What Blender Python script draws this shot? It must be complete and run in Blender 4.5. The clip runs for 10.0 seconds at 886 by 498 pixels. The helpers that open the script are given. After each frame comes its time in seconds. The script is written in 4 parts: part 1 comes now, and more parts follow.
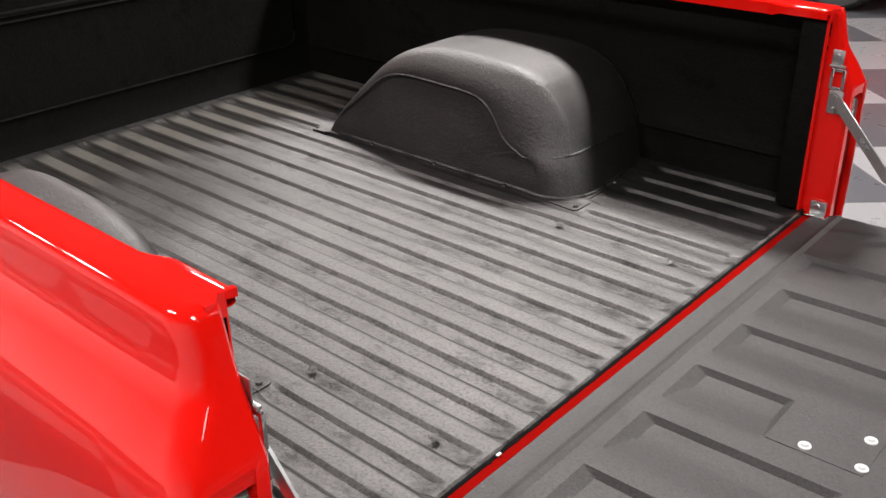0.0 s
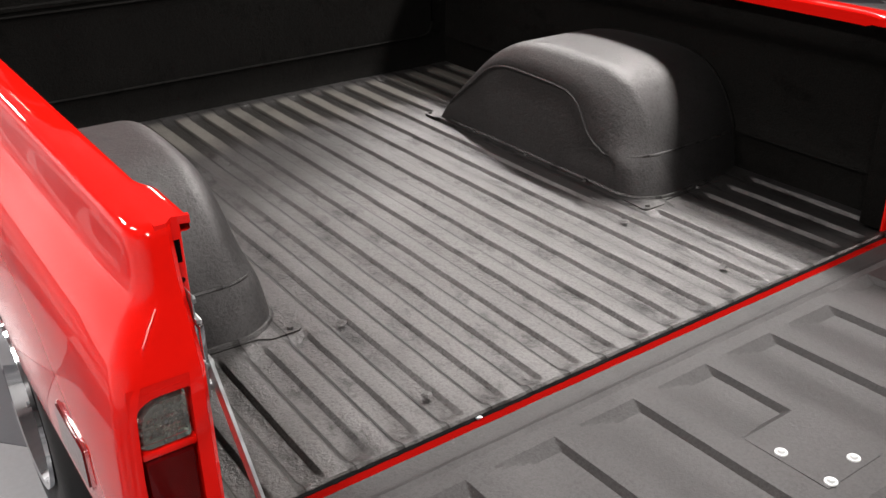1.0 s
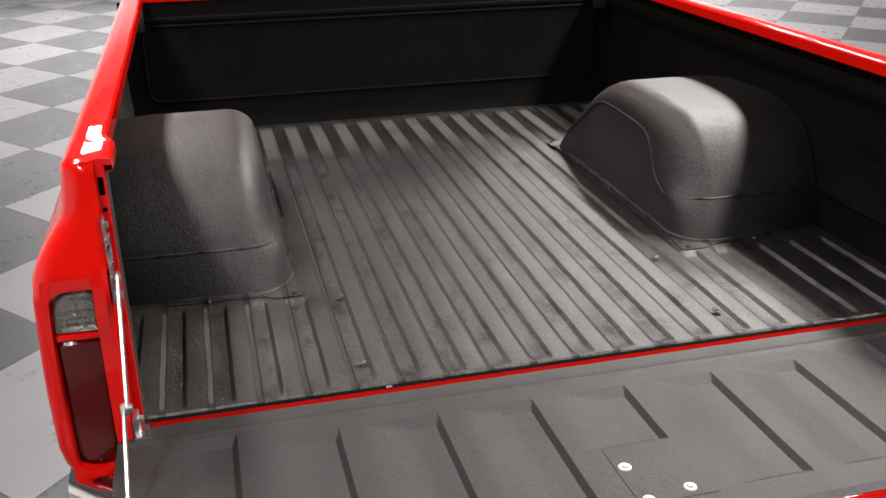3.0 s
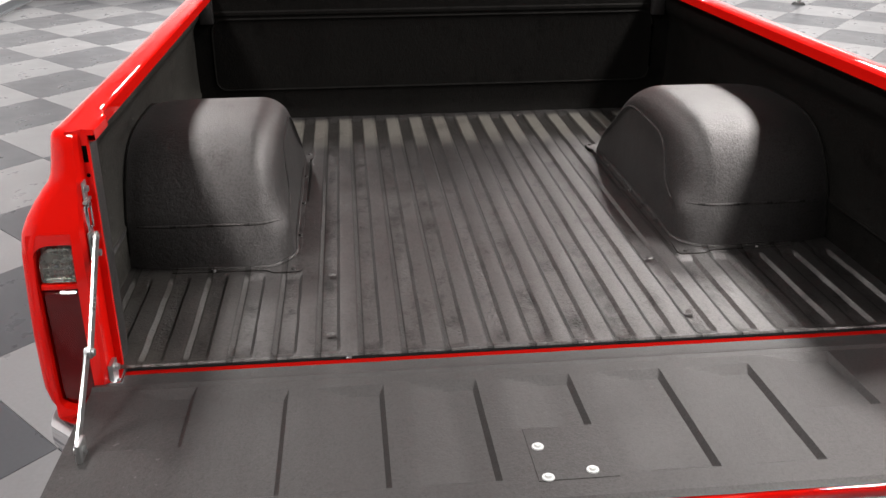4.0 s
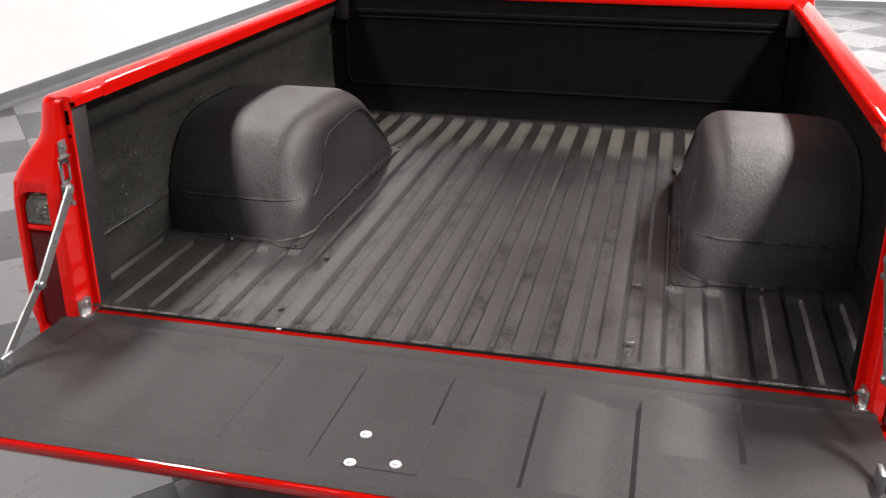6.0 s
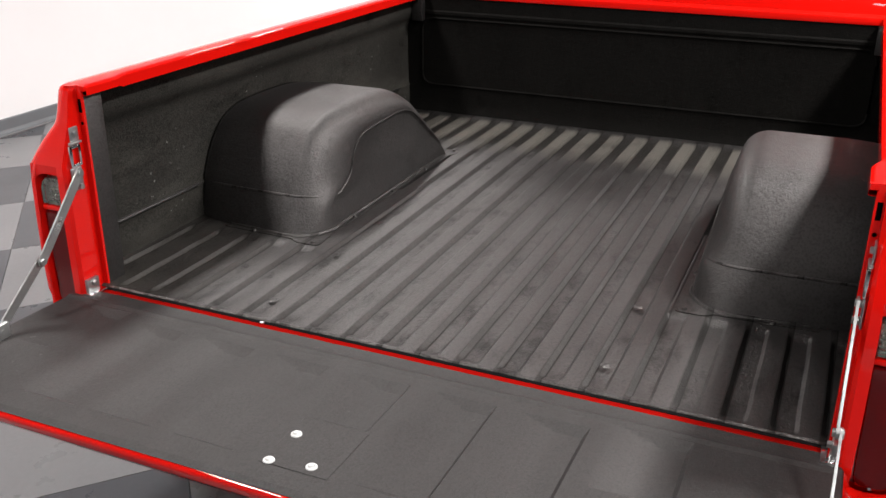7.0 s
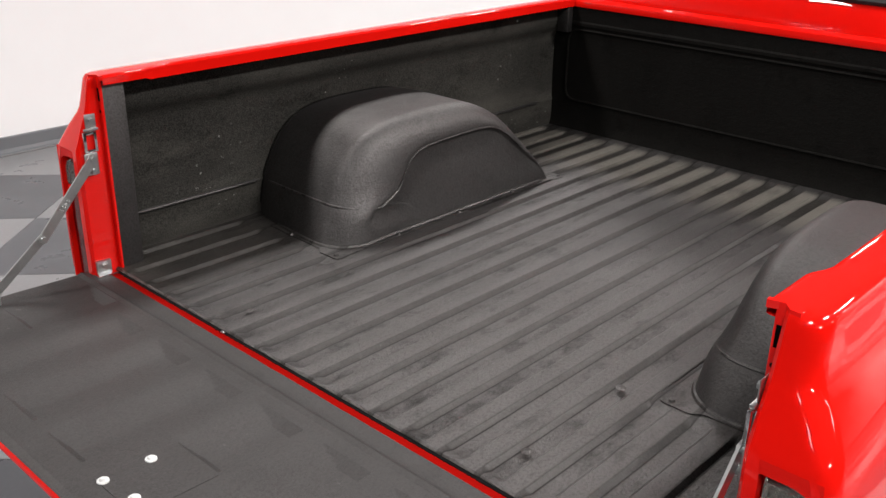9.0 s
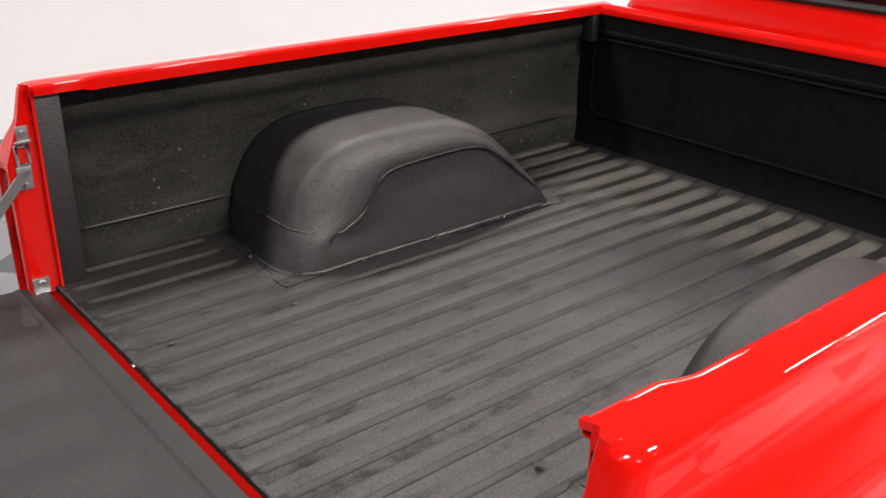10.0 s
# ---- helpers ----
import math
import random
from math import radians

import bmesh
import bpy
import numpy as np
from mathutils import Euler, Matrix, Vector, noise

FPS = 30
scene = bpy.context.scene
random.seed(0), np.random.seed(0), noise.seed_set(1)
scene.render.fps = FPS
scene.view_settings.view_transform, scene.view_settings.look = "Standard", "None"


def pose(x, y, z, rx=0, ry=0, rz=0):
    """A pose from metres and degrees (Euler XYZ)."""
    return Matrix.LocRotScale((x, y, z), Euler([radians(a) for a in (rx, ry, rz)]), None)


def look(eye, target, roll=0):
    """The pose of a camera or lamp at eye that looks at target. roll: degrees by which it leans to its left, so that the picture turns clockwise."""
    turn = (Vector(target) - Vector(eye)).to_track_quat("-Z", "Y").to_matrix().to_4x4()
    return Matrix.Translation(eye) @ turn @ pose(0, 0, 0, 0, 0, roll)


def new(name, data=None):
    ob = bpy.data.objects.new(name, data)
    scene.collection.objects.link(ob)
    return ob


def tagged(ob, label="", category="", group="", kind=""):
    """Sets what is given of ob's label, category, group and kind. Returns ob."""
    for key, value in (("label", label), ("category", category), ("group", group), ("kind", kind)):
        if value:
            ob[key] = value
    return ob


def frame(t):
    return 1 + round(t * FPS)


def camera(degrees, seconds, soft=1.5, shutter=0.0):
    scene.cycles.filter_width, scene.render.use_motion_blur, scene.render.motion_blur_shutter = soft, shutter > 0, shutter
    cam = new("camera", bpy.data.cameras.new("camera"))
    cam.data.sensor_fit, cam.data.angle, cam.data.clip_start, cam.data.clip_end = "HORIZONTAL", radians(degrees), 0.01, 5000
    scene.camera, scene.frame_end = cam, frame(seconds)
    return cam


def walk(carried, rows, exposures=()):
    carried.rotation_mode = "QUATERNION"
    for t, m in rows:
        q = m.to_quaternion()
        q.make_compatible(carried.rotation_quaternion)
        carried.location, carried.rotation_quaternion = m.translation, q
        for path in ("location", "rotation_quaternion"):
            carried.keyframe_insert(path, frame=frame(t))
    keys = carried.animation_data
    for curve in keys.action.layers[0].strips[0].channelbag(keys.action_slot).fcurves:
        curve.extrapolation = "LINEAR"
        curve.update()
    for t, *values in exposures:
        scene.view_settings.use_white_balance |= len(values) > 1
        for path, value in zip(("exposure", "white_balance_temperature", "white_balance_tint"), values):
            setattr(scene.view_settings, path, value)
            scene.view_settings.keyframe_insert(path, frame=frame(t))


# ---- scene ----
cam = camera(50.6, 10.0)
PATH = [
    (0, (0.714, -1.321, 1.621), (-0.481, 0.004, 0.717), -1.1),
    (0.5, (0.878, -1.25, 1.614), (-0.479, -0.085, 0.719), -1.1),
    (1, (1.016, -1.163, 1.608), (-0.458, -0.144, 0.721), -0.9),
    (1.5, (1.157, -1.05, 1.604), (-0.406, -0.162, 0.728), -0.8),
    (2, (1.287, -0.926, 1.6), (-0.367, -0.183, 0.755), -0.8),
    (3.5, (1.6, -0.503, 1.6), (-0.211, -0.183, 0.814), -0.4),
    (4, (1.679, -0.345, 1.601), (-0.152, -0.161, 0.818), -0.3),
    (4.5, (1.736, -0.172, 1.604), (-0.11, -0.164, 0.836), -0.2),
    (5, (1.753, 0.011, 1.606), (-0.089, -0.122, 0.838), 0.1),
    (6.5, (1.643, 0.609, 1.616), (-0.107, 0.025, 0.844), 0.1),
    (7, (1.557, 0.771, 1.617), (-0.135, 0.035, 0.846), 0.3),
    (7.5, (1.439, 0.925, 1.623), (-0.192, 0.064, 0.848), 0.5),
    (8, (1.305, 1.057, 1.625), (-0.251, 0.068, 0.851), 0.8),
    (8.5, (1.16, 1.172, 1.634), (-0.292, 0.041, 0.851), 1.0),
    (9, (0.995, 1.242, 1.637), (-0.356, -0.006, 0.85), 1.1),
    (9.5, (0.771, 1.289, 1.644), (-0.478, -0.052, 0.846), 0.8),
    (10, (0.56, 1.336, 1.652), (-0.616, -0.068, 0.847), 0.8),
]
EXPOSURES = [(0, 0.38), (1, 0.34), (2, 0.30), (3.5, 0.28), (4.5, 0.28), (5, 0.28), (6.5, 0.26), (8, 0.24), (10, 0.16)]
walk(cam, [(t, look(eye, target, roll)) for t, eye, target, roll in PATH], EXPOSURES)

# ---- light ----
world = bpy.data.worlds.new("world")
scene.world = world
world.use_nodes = True
world.node_tree.nodes["Background"].inputs[0].default_value = (0.8, 0.85, 1.0, 1)
world.node_tree.nodes["Background"].inputs[1].default_value = 0.0


def panel_lamp(x, y, z, sx, sy, watts, colour=(1.0, 0.975, 0.955)):
    lamp = bpy.data.lights.new("panel_lamp", "AREA")
    lamp.shape, lamp.size, lamp.size_y, lamp.energy, lamp.color = "RECTANGLE", sx, sy, watts, colour
    lamp.spread = radians(165)  # slightly narrowed, to spill less on the upper walls
    ob = new("panel_lamp", lamp)
    ob.matrix_world = pose(x, y, z)
    return ob


# (x, y, length along x, width along y, watts) of the ceiling panels
CEILING_Z = 3.3
PANELS = []
for x, y, watts in ((-7.6, -1.7, 130), (-3.7, -1.7, 50), (-1.26, -1.7, 43), (1.64, -1.7, 66), (4.6, -1.7, 12), (4.6, 1.95, 14), (-7.6, 1.95, 180), (-3.7, 1.95, 112), (-1.26, 1.95, 122), (1.64, 1.95, 72)):
    # twin square fixtures
    PANELS += [(x - 0.28, y, 0.4, 0.4, watts / 2), (x + 0.28, y, 0.4, 0.4, watts / 2)]
PANELS += [(x, 6.0, 1.2, 0.6, watts) for x, watts in ((-8.6, 120), (-3.4, 30), (1.8, 170))]
for px, py, sx, sy, watts in PANELS:
    panel_lamp(px, py, CEILING_Z - 0.09, sx - 0.06, sy - 0.06, watts)


# ---- materials ----
def shader(name):
    m = bpy.data.materials.new(name)
    m.use_nodes = True
    nt = m.node_tree
    return m, nt, nt.nodes["Principled BSDF"]


def node(nt, kind, **inputs):
    n = nt.nodes.new(kind)
    for key, value in inputs.items():
        n.inputs[key.replace("_", " ")].default_value = value
    return n


def coords(nt):
    return nt.nodes.new("ShaderNodeTexCoord").outputs["Object"]


def noise_tex(nt, scale, detail=4, rough=0.55, stretch=None):
    n = node(nt, "ShaderNodeTexNoise", Scale=scale, Detail=detail, Roughness=rough)
    src = coords(nt)
    if stretch:
        mp = nt.nodes.new("ShaderNodeMapping")
        mp.inputs["Scale"].default_value = stretch
        nt.links.new(src, mp.inputs["Vector"])
        src = mp.outputs["Vector"]
    nt.links.new(src, n.inputs["Vector"])
    return n.outputs["Fac"]


def ramp(nt, fac, stops):
    r = nt.nodes.new("ShaderNodeValToRGB")
    els = r.color_ramp.elements
    while len(els) < len(stops):
        els.new(0.5)
    for e, (p, c) in zip(els, stops):
        e.position, e.color = p, (*c, 1) if len(c) == 3 else c
    nt.links.new(fac, r.inputs["Fac"])
    return r.outputs["Color"]


def mix(nt, fac, a, b, blend="MIX"):
    n = nt.nodes.new("ShaderNodeMix")
    n.data_type, n.blend_type = "RGBA", blend
    for i, v in ((0, fac), (6, a), (7, b)):
        if hasattr(v, "is_linked"):
            nt.links.new(v, n.inputs[i])
        else:
            n.inputs[i].default_value = v if i == 0 else (*v, 1)
    return n.outputs[2]


def bump(nt, bsdf, height, strength, distance, below=None):
    b = node(nt, "ShaderNodeBump", Strength=strength, Distance=distance)
    nt.links.new(height, b.inputs["Height"])
    if below:
        nt.links.new(below, b.inputs["Normal"])
    nt.links.new(b.outputs["Normal"], bsdf.inputs["Normal"])
    return b.outputs["Normal"]


def grey(v):
    return (v, v, v)


def liner_material(name, dark, light, worn, dirt, grain=1.0, rough=(0.48, 0.72), spec=0.45, grooves=None, specks=0.0, ior=1.5, pit=0.6, blotch=0.85):
    """Sprayed black bed liner: pebbled relief, dusty worn areas and dark stains."""
    m, nt, p = shader(name)
    broad = noise_tex(nt, 2.6, 5, 0.6)
    base = ramp(nt, broad, [(0.32, dark), (0.68, light)])
    streak = ramp(nt, noise_tex(nt, 7, 6, 0.65, (0.25, 2.4, 1)), [(0.5, grey(0)), (0.72, grey(1))])
    base = mix(nt, streak, base, worn)
    spots = ramp(nt, noise_tex(nt, 11, 5, 0.7, (0.55, 1, 1)), [(0.56, grey(0)), (0.70, grey(blotch))])
    base = mix(nt, spots, base, dirt)
    matte, lumps = spots, None
    if grooves:
        # dirt caught in patches along the channels, scuffs on the ribs between them
        period, phase, width = grooves
        sep = nt.nodes.new("ShaderNodeSeparateXYZ")
        nt.links.new(coords(nt), sep.inputs[0])

        def calc(op, a, b):
            n = nt.nodes.new("ShaderNodeMath")
            n.operation = op
            for i, v in enumerate((a, b)):
                if hasattr(v, "is_linked"):
                    nt.links.new(v, n.inputs[i])
                else:
                    n.inputs[i].default_value = v
            return n.outputs[0]

        wave = calc("FRACT", calc("DIVIDE", calc("SUBTRACT", sep.outputs["Y"], phase), period), 0)
        inside = ramp(nt, wave, [(0.0, grey(0.4)), (0.06, grey(1)), (width / period - 0.04, grey(1)), (width / period + 0.08, grey(0)), (0.94, grey(0)), (1.0, grey(0.4))])
        patch = ramp(nt, noise_tex(nt, 13, 6, 0.72, (0.7, 1.2, 1)), [(0.49, grey(0)), (0.64, grey(0.9))])
        far = ramp(nt, calc("MULTIPLY", sep.outputs["X"], -0.5), [(0.74, grey(0)), (0.83, grey(0.8)), (0.93, grey(0.8)), (0.955, grey(0))])
        patch = mix(nt, 1.0, patch, far, "LIGHTEN")
        patch = mix(nt, 1.0, patch, grey(0.05), "LIGHTEN")
        stain = mix(nt, 1.0, inside, patch, "MULTIPLY")
        base = mix(nt, stain, base, dirt)
        matte = mix(nt, 1.0, spots, stain, "LIGHTEN")
        # less specular on the +y flank of each rib, least in a line at its foot
        flank = ramp(nt, wave, [(0.0, grey(0.85)), (0.045, grey(0.85)), (0.06, grey(1.2)), (0.075, grey(1.2)), (0.10, grey(0)), (0.90, grey(0)), (0.94, grey(0.85)), (1.0, grey(0.85))])
        matte = mix(nt, 1.0, matte, flank, "LIGHTEN")
        # a darker, duller patch in the middle, ahead of the wheelhouses
        mid = nt.nodes.new("ShaderNodeVectorMath")
        mid.operation = "SUBTRACT"
        nt.links.new(coords(nt), mid.inputs[0])
        mid.inputs[1].default_value = (-1.24, -0.03, 0.72)
        span = nt.nodes.new("ShaderNodeVectorMath")
        span.operation = "LENGTH"
        nt.links.new(mid.outputs[0], span.inputs[0])
        mid_patch = ramp(nt, calc("ADD", span.outputs["Value"], calc("MULTIPLY", calc("SUBTRACT", noise_tex(nt, 7, 5, 0.7), 0.5), 0.5)), [(0.14, grey(0.45)), (0.32, grey(0))])
        base = mix(nt, mid_patch, base, dirt)
        matte = mix(nt, 1.0, matte, mid_patch, "LIGHTEN")
        rim = ramp(nt, wave, [(0.0, grey(0.8)), (0.02, grey(0)), (width / period + 0.03, grey(0)), (width / period + 0.065, grey(0.4)), (width / period + 0.12, grey(0)), (0.93, grey(0)), (0.96, grey(1)), (1.0, grey(0.8))])
        scuff = ramp(nt, noise_tex(nt, 16, 6, 0.75, (0.5, 1.5, 1)), [(0.40, grey(0)), (0.60, grey(1))])
        base = mix(nt, mix(nt, 1.0, rim, scuff, "MULTIPLY"), base, tuple(min(1, c * 1.8) for c in worn))
        # strips of coarse, lumpy spray in the channels
        strip = ramp(nt, wave, [(0.12, grey(0)), (0.2, grey(1)), (width / period - 0.1, grey(1)), (width / period - 0.04, grey(0))])
        strip = mix(nt, 1.0, strip, ramp(nt, noise_tex(nt, 5, 4, 0.7, (0.6, 1.6, 1)), [(0.44, grey(0)), (0.58, grey(1))]), "MULTIPLY")
        lumps = mix(nt, 1.0, strip, ramp(nt, noise_tex(nt, 120, 3, 0.6), [(0.46, grey(0)), (0.64, grey(1))]), "MULTIPLY")
        # dusty rib ends by the front wall
        top = ramp(nt, wave, [(0.0, grey(1)), (0.06, grey(0.1)), (width / period - 0.02, grey(0.1)), (width / period + 0.06, grey(1))])
        dust = mix(nt, 1.0, mix(nt, 1.0, far, top, "MULTIPLY"), ramp(nt, noise_tex(nt, 6, 5, 0.65), [(0.24, grey(0)), (0.46, grey(1))]), "MULTIPLY")
        base = mix(nt, dust, base, (0.20, 0.185, 0.16))
        # brownish dust swept into the rear corner by the driver's side wall
        near = mix(nt, 1.0, ramp(nt, calc("MULTIPLY", sep.outputs["Y"], -1.0), [(0.56, grey(0)), (0.80, grey(0.9))]), ramp(nt, calc("MULTIPLY", sep.outputs["X"], -1.0), [(0.42, grey(1)), (0.56, grey(0))]), "MULTIPLY")
        near = mix(nt, 1.0, near, ramp(nt, noise_tex(nt, 8, 5, 0.65), [(0.34, grey(0.25)), (0.60, grey(1))]), "MULTIPLY")
        base = mix(nt, near, base, (0.05, 0.046, 0.039))
    if specks:
        dots = ramp(nt, noise_tex(nt, 75, 2, 0.5), [(0.70, grey(0)), (0.735, grey(1))])
        zone = ramp(nt, noise_tex(nt, 3.1, 3, 0.6), [(0.50, grey(0)), (0.62, grey(1))])
        base = mix(nt, mix(nt, 1.0, dots, zone, "MULTIPLY"), base, (specks, specks, specks * 0.95))
    fine = noise_tex(nt, 320, 3, 0.6)
    base = mix(nt, 0.45, base, ramp(nt, fine, [(0.36, grey(0.0)), (0.68, tuple(min(1, c * 2.6) for c in light))]))
    nt.links.new(base, p.inputs["Base Color"])
    r = ramp(nt, noise_tex(nt, 5, 4), [(0.3, grey(rough[0])), (0.7, grey(rough[1]))])
    nt.links.new(r, p.inputs["Roughness"])
    # pinholes in the sprayed skin break up its sheen
    pits = ramp(nt, noise_tex(nt, 170, 3, 0.65), [(0.36, grey(spec * pit)), (0.54, grey(spec))])
    pits = mix(nt, mix(nt, 1.0, matte, grey(0.8), "MULTIPLY"), pits, grey(spec * 0.12))
    nt.links.new(pits, p.inputs["Specular IOR Level"])
    p.inputs["IOR"].default_value = ior
    p.inputs["Specular Tint"].default_value = (1.0, 0.945, 0.93, 1)  # slightly warm tint to the sheen
    first = bump(nt, p, noise_tex(nt, 170, 4, 0.7), 0.95 * grain, 0.0026)
    second = bump(nt, p, noise_tex(nt, 42, 4, 0.6), 0.4 * grain + 0.08, 0.0035, first)
    if lumps:
        bump(nt, p, lumps, 0.4, 0.003, second)
    return m


def paint_material(name, colour, rough=0.5, coat=0.9):
    m, nt, p = shader(name)
    base = mix(nt, noise_tex(nt, 3, 3), colour, tuple(c * 0.93 for c in colour))
    nt.links.new(base, p.inputs["Base Color"])
    p.inputs["Roughness"].default_value = rough
    p.inputs["Coat Weight"].default_value = coat
    p.inputs["Specular IOR Level"].default_value = 0.0
    nt.links.new(ramp(nt, noise_tex(nt, 30, 3), [(0.3, grey(0.004)), (0.8, grey(0.02))]), p.inputs["Coat Roughness"])
    bump(nt, p, noise_tex(nt, 14, 2), 0.015, 0.002)
    return m


def metal_material(name, colour, rough, scratch=0.1, scale=60):
    m, nt, p = shader(name)
    n = noise_tex(nt, scale, 5, 0.6)
    nt.links.new(mix(nt, n, colour, tuple(c * 0.72 for c in colour)), p.inputs["Base Color"])
    nt.links.new(ramp(nt, n, [(0.25, grey(max(0.02, rough - scratch))), (0.75, grey(rough + scratch))]), p.inputs["Roughness"])
    p.inputs["Metallic"].default_value = 1
    bump(nt, p, n, 0.04, 0.001)
    return m


def plain_material(name, colour, rough=0.5, var=0.8, scale=12, bumpiness=0.1, spec=0.5):
    m, nt, p = shader(name)
    n = noise_tex(nt, scale, 6, 0.6)
    nt.links.new(mix(nt, ramp(nt, n, [(0.35, grey(0)), (0.7, grey(1))]), colour, tuple(c * var for c in colour)), p.inputs["Base Color"])
    nt.links.new(ramp(nt, n, [(0.2, grey(rough * 0.85)), (0.8, grey(min(1, rough * 1.15)))]), p.inputs["Roughness"])
    p.inputs["Specular IOR Level"].default_value = spec
    bump(nt, p, noise_tex(nt, scale * 9, 3), bumpiness, 0.002)
    return m


RED = (0.72, 0.0065, 0.0035)
M_RED = paint_material("red_paint", RED)
# sill red is darkened: the shade of its recess is put into the colour
M_RED_SHADED = paint_material("shaded_red_paint", (0.22, 0.0035, 0.0025), 0.6, 0.0)
M_FLOOR = liner_material("bed_liner_floor", (0.0032, 0.0029, 0.0028), (0.0058, 0.0053, 0.0050), (0.015, 0.0138, 0.0132), (0.0018, 0.0016, 0.0015), 0.6, (0.43, 0.51), 0.92, (0.0905, -0.163, 0.043), 0.09, 1.62, 0.66)
# passenger side and front walls: darker, duller liner, their shade put into the colour
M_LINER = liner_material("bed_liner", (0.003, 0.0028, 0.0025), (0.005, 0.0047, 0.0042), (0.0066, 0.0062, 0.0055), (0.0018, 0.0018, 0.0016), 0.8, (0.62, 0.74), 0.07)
# driver's wall: real dust specks, base also lightened for the light it catches
M_LINER_DUSTY_LIT = liner_material("dusty_lit_bed_liner", (0.011, 0.0105, 0.0094), (0.028, 0.0265, 0.0235), (0.062, 0.0582, 0.0506), (0.0035, 0.0035, 0.0032), 0.5, (0.58, 0.70), 0.13, None, 0.36)
M_ARCH = liner_material("bed_liner_wheelhouse", (0.0018, 0.0017, 0.0017), (0.0032, 0.0031, 0.003), (0.005, 0.0048, 0.0047), (0.0015, 0.0014, 0.0014), 0.62, (0.48, 0.56), 0.92, None, 0.05, 1.56, 0.75, 0.3)
M_GATE = liner_material("bed_liner_tailgate", (0.009, 0.0085, 0.0085), (0.012, 0.0114, 0.0114), (0.017, 0.0162, 0.0162), (0.007, 0.0066, 0.0066), 0.4, (0.56, 0.62), 0.74, None, 0.10, 1.5, 0.8, 0.15)
# the bolt heads' bright shine is put into a pale non-metal colour
M_BOLT = plain_material("pale_shine_bolt", (0.70, 0.70, 0.69), 0.22, 0.9, 40, 0.05, 0.9)
M_GAP = plain_material("black_sealer", (0.005, 0.005, 0.005), 0.8, 0.8, 40, 0.3, 0.1)
M_CHROME = metal_material("chrome", (0.86, 0.86, 0.87), 0.08, 0.05, 25)
M_ZINC = metal_material("zinc_plated_steel", (0.62, 0.63, 0.63), 0.36, 0.1, 90)
M_RUBBER = plain_material("black_rubber", (0.012, 0.012, 0.012), 0.6, 1.6, 30, 0.25)
M_WHITE = plain_material("white_wall_paint", (0.94, 0.94, 0.94), 0.6, 0.97, 1.5, 0.05)
M_GREY_WALL = plain_material("grey_wall_paint", (0.11, 0.11, 0.11), 0.7, 0.95, 1.5, 0.05)
M_BASE = plain_material("grey_cove_base", (0.16, 0.17, 0.18), 0.45, 0.85, 3, 0.05)
M_GROUT = plain_material("floor_screed", (0.20, 0.20, 0.20), 0.6, 0.8, 4)
M_CEIL = plain_material("ceiling_paint", (0.22, 0.22, 0.22), 0.8, 0.9, 2)
M_REFLECTOR = metal_material("dull_lamp_reflector", (0.50, 0.50, 0.46), 0.28, 0.1, 60)
M_SLOT = plain_material("dark_slot", (0.003, 0.002, 0.002), 0.9, 0.8, 12, 0.1, 0.02)


def tile_material(name, colour):
    """Vinyl floor tile with fine flecks, scuffs and a polished gloss."""
    m, nt, p = shader(name)
    info = nt.nodes.new("ShaderNodeObjectInfo").outputs["Random"]
    tone = ramp(nt, info, [(0, tuple(c * 0.93 for c in colour)), (1, tuple(min(1, c * 1.07) for c in colour))])
    fleck = ramp(nt, noise_tex(nt, 60, 5, 0.7), [(0.35, grey(0.92)), (0.65, grey(1.0))])
    base = mix(nt, 1.0, tone, fleck, "MULTIPLY")
    scuff = ramp(nt, noise_tex(nt, 5, 8, 0.75), [(0.72, grey(0)), (0.9, grey(0.2))])
    base = mix(nt, scuff, base, (0.42, 0.42, 0.42))
    nt.links.new(base, p.inputs["Base Color"])
    nt.links.new(ramp(nt, noise_tex(nt, 3, 6, 0.65), [(0.3, grey(0.24)), (0.75, grey(0.38))]), p.inputs["Roughness"])
    p.inputs["Specular IOR Level"].default_value = 0.35
    bump(nt, p, noise_tex(nt, 25, 3), 0.03, 0.002)
    return m


M_TILE_L = tile_material("light_grey_tile", (0.225, 0.223, 0.229))
M_TILE_D = tile_material("dark_grey_tile", (0.076, 0.078, 0.086))


def lens_material(name, colour, rough, transmission):
    m, nt, p = shader(name)
    p.inputs["Base Color"].default_value = (*colour, 1)
    p.inputs["Roughness"].default_value = rough
    p.inputs["Transmission Weight"].default_value = transmission
    p.inputs["IOR"].default_value = 1.49
    bump(nt, p, noise_tex(nt, 90, 2, 0.5, (1, 1, 0.4)), 0.12, 0.002)
    return m


M_LENS_W = lens_material("clear_ribbed_lens", (0.88, 0.88, 0.84), 0.05, 0.95)
M_LENS_R = lens_material("dark_red_lens", (0.30, 0.003, 0.004), 0.06, 0.75)
M_LENS_DARK = lens_material("deep_red_marker_lens", (0.085, 0.002, 0.002), 0.07, 0.1)
M_GLASS = lens_material("window_glass", (0.55, 0.6, 0.58), 0.0, 1.0)


def emitter(name, colour, strength):
    m, nt, p = shader(name)
    p.inputs["Base Color"].default_value = (0.9, 0.9, 0.9, 1)
    p.inputs["Emission Color"].default_value = (*colour, 1)
    p.inputs["Emission Strength"].default_value = strength
    return m


M_DIFFUSER = emitter("lit_diffuser", (1.0, 0.96, 0.91), 1.0)


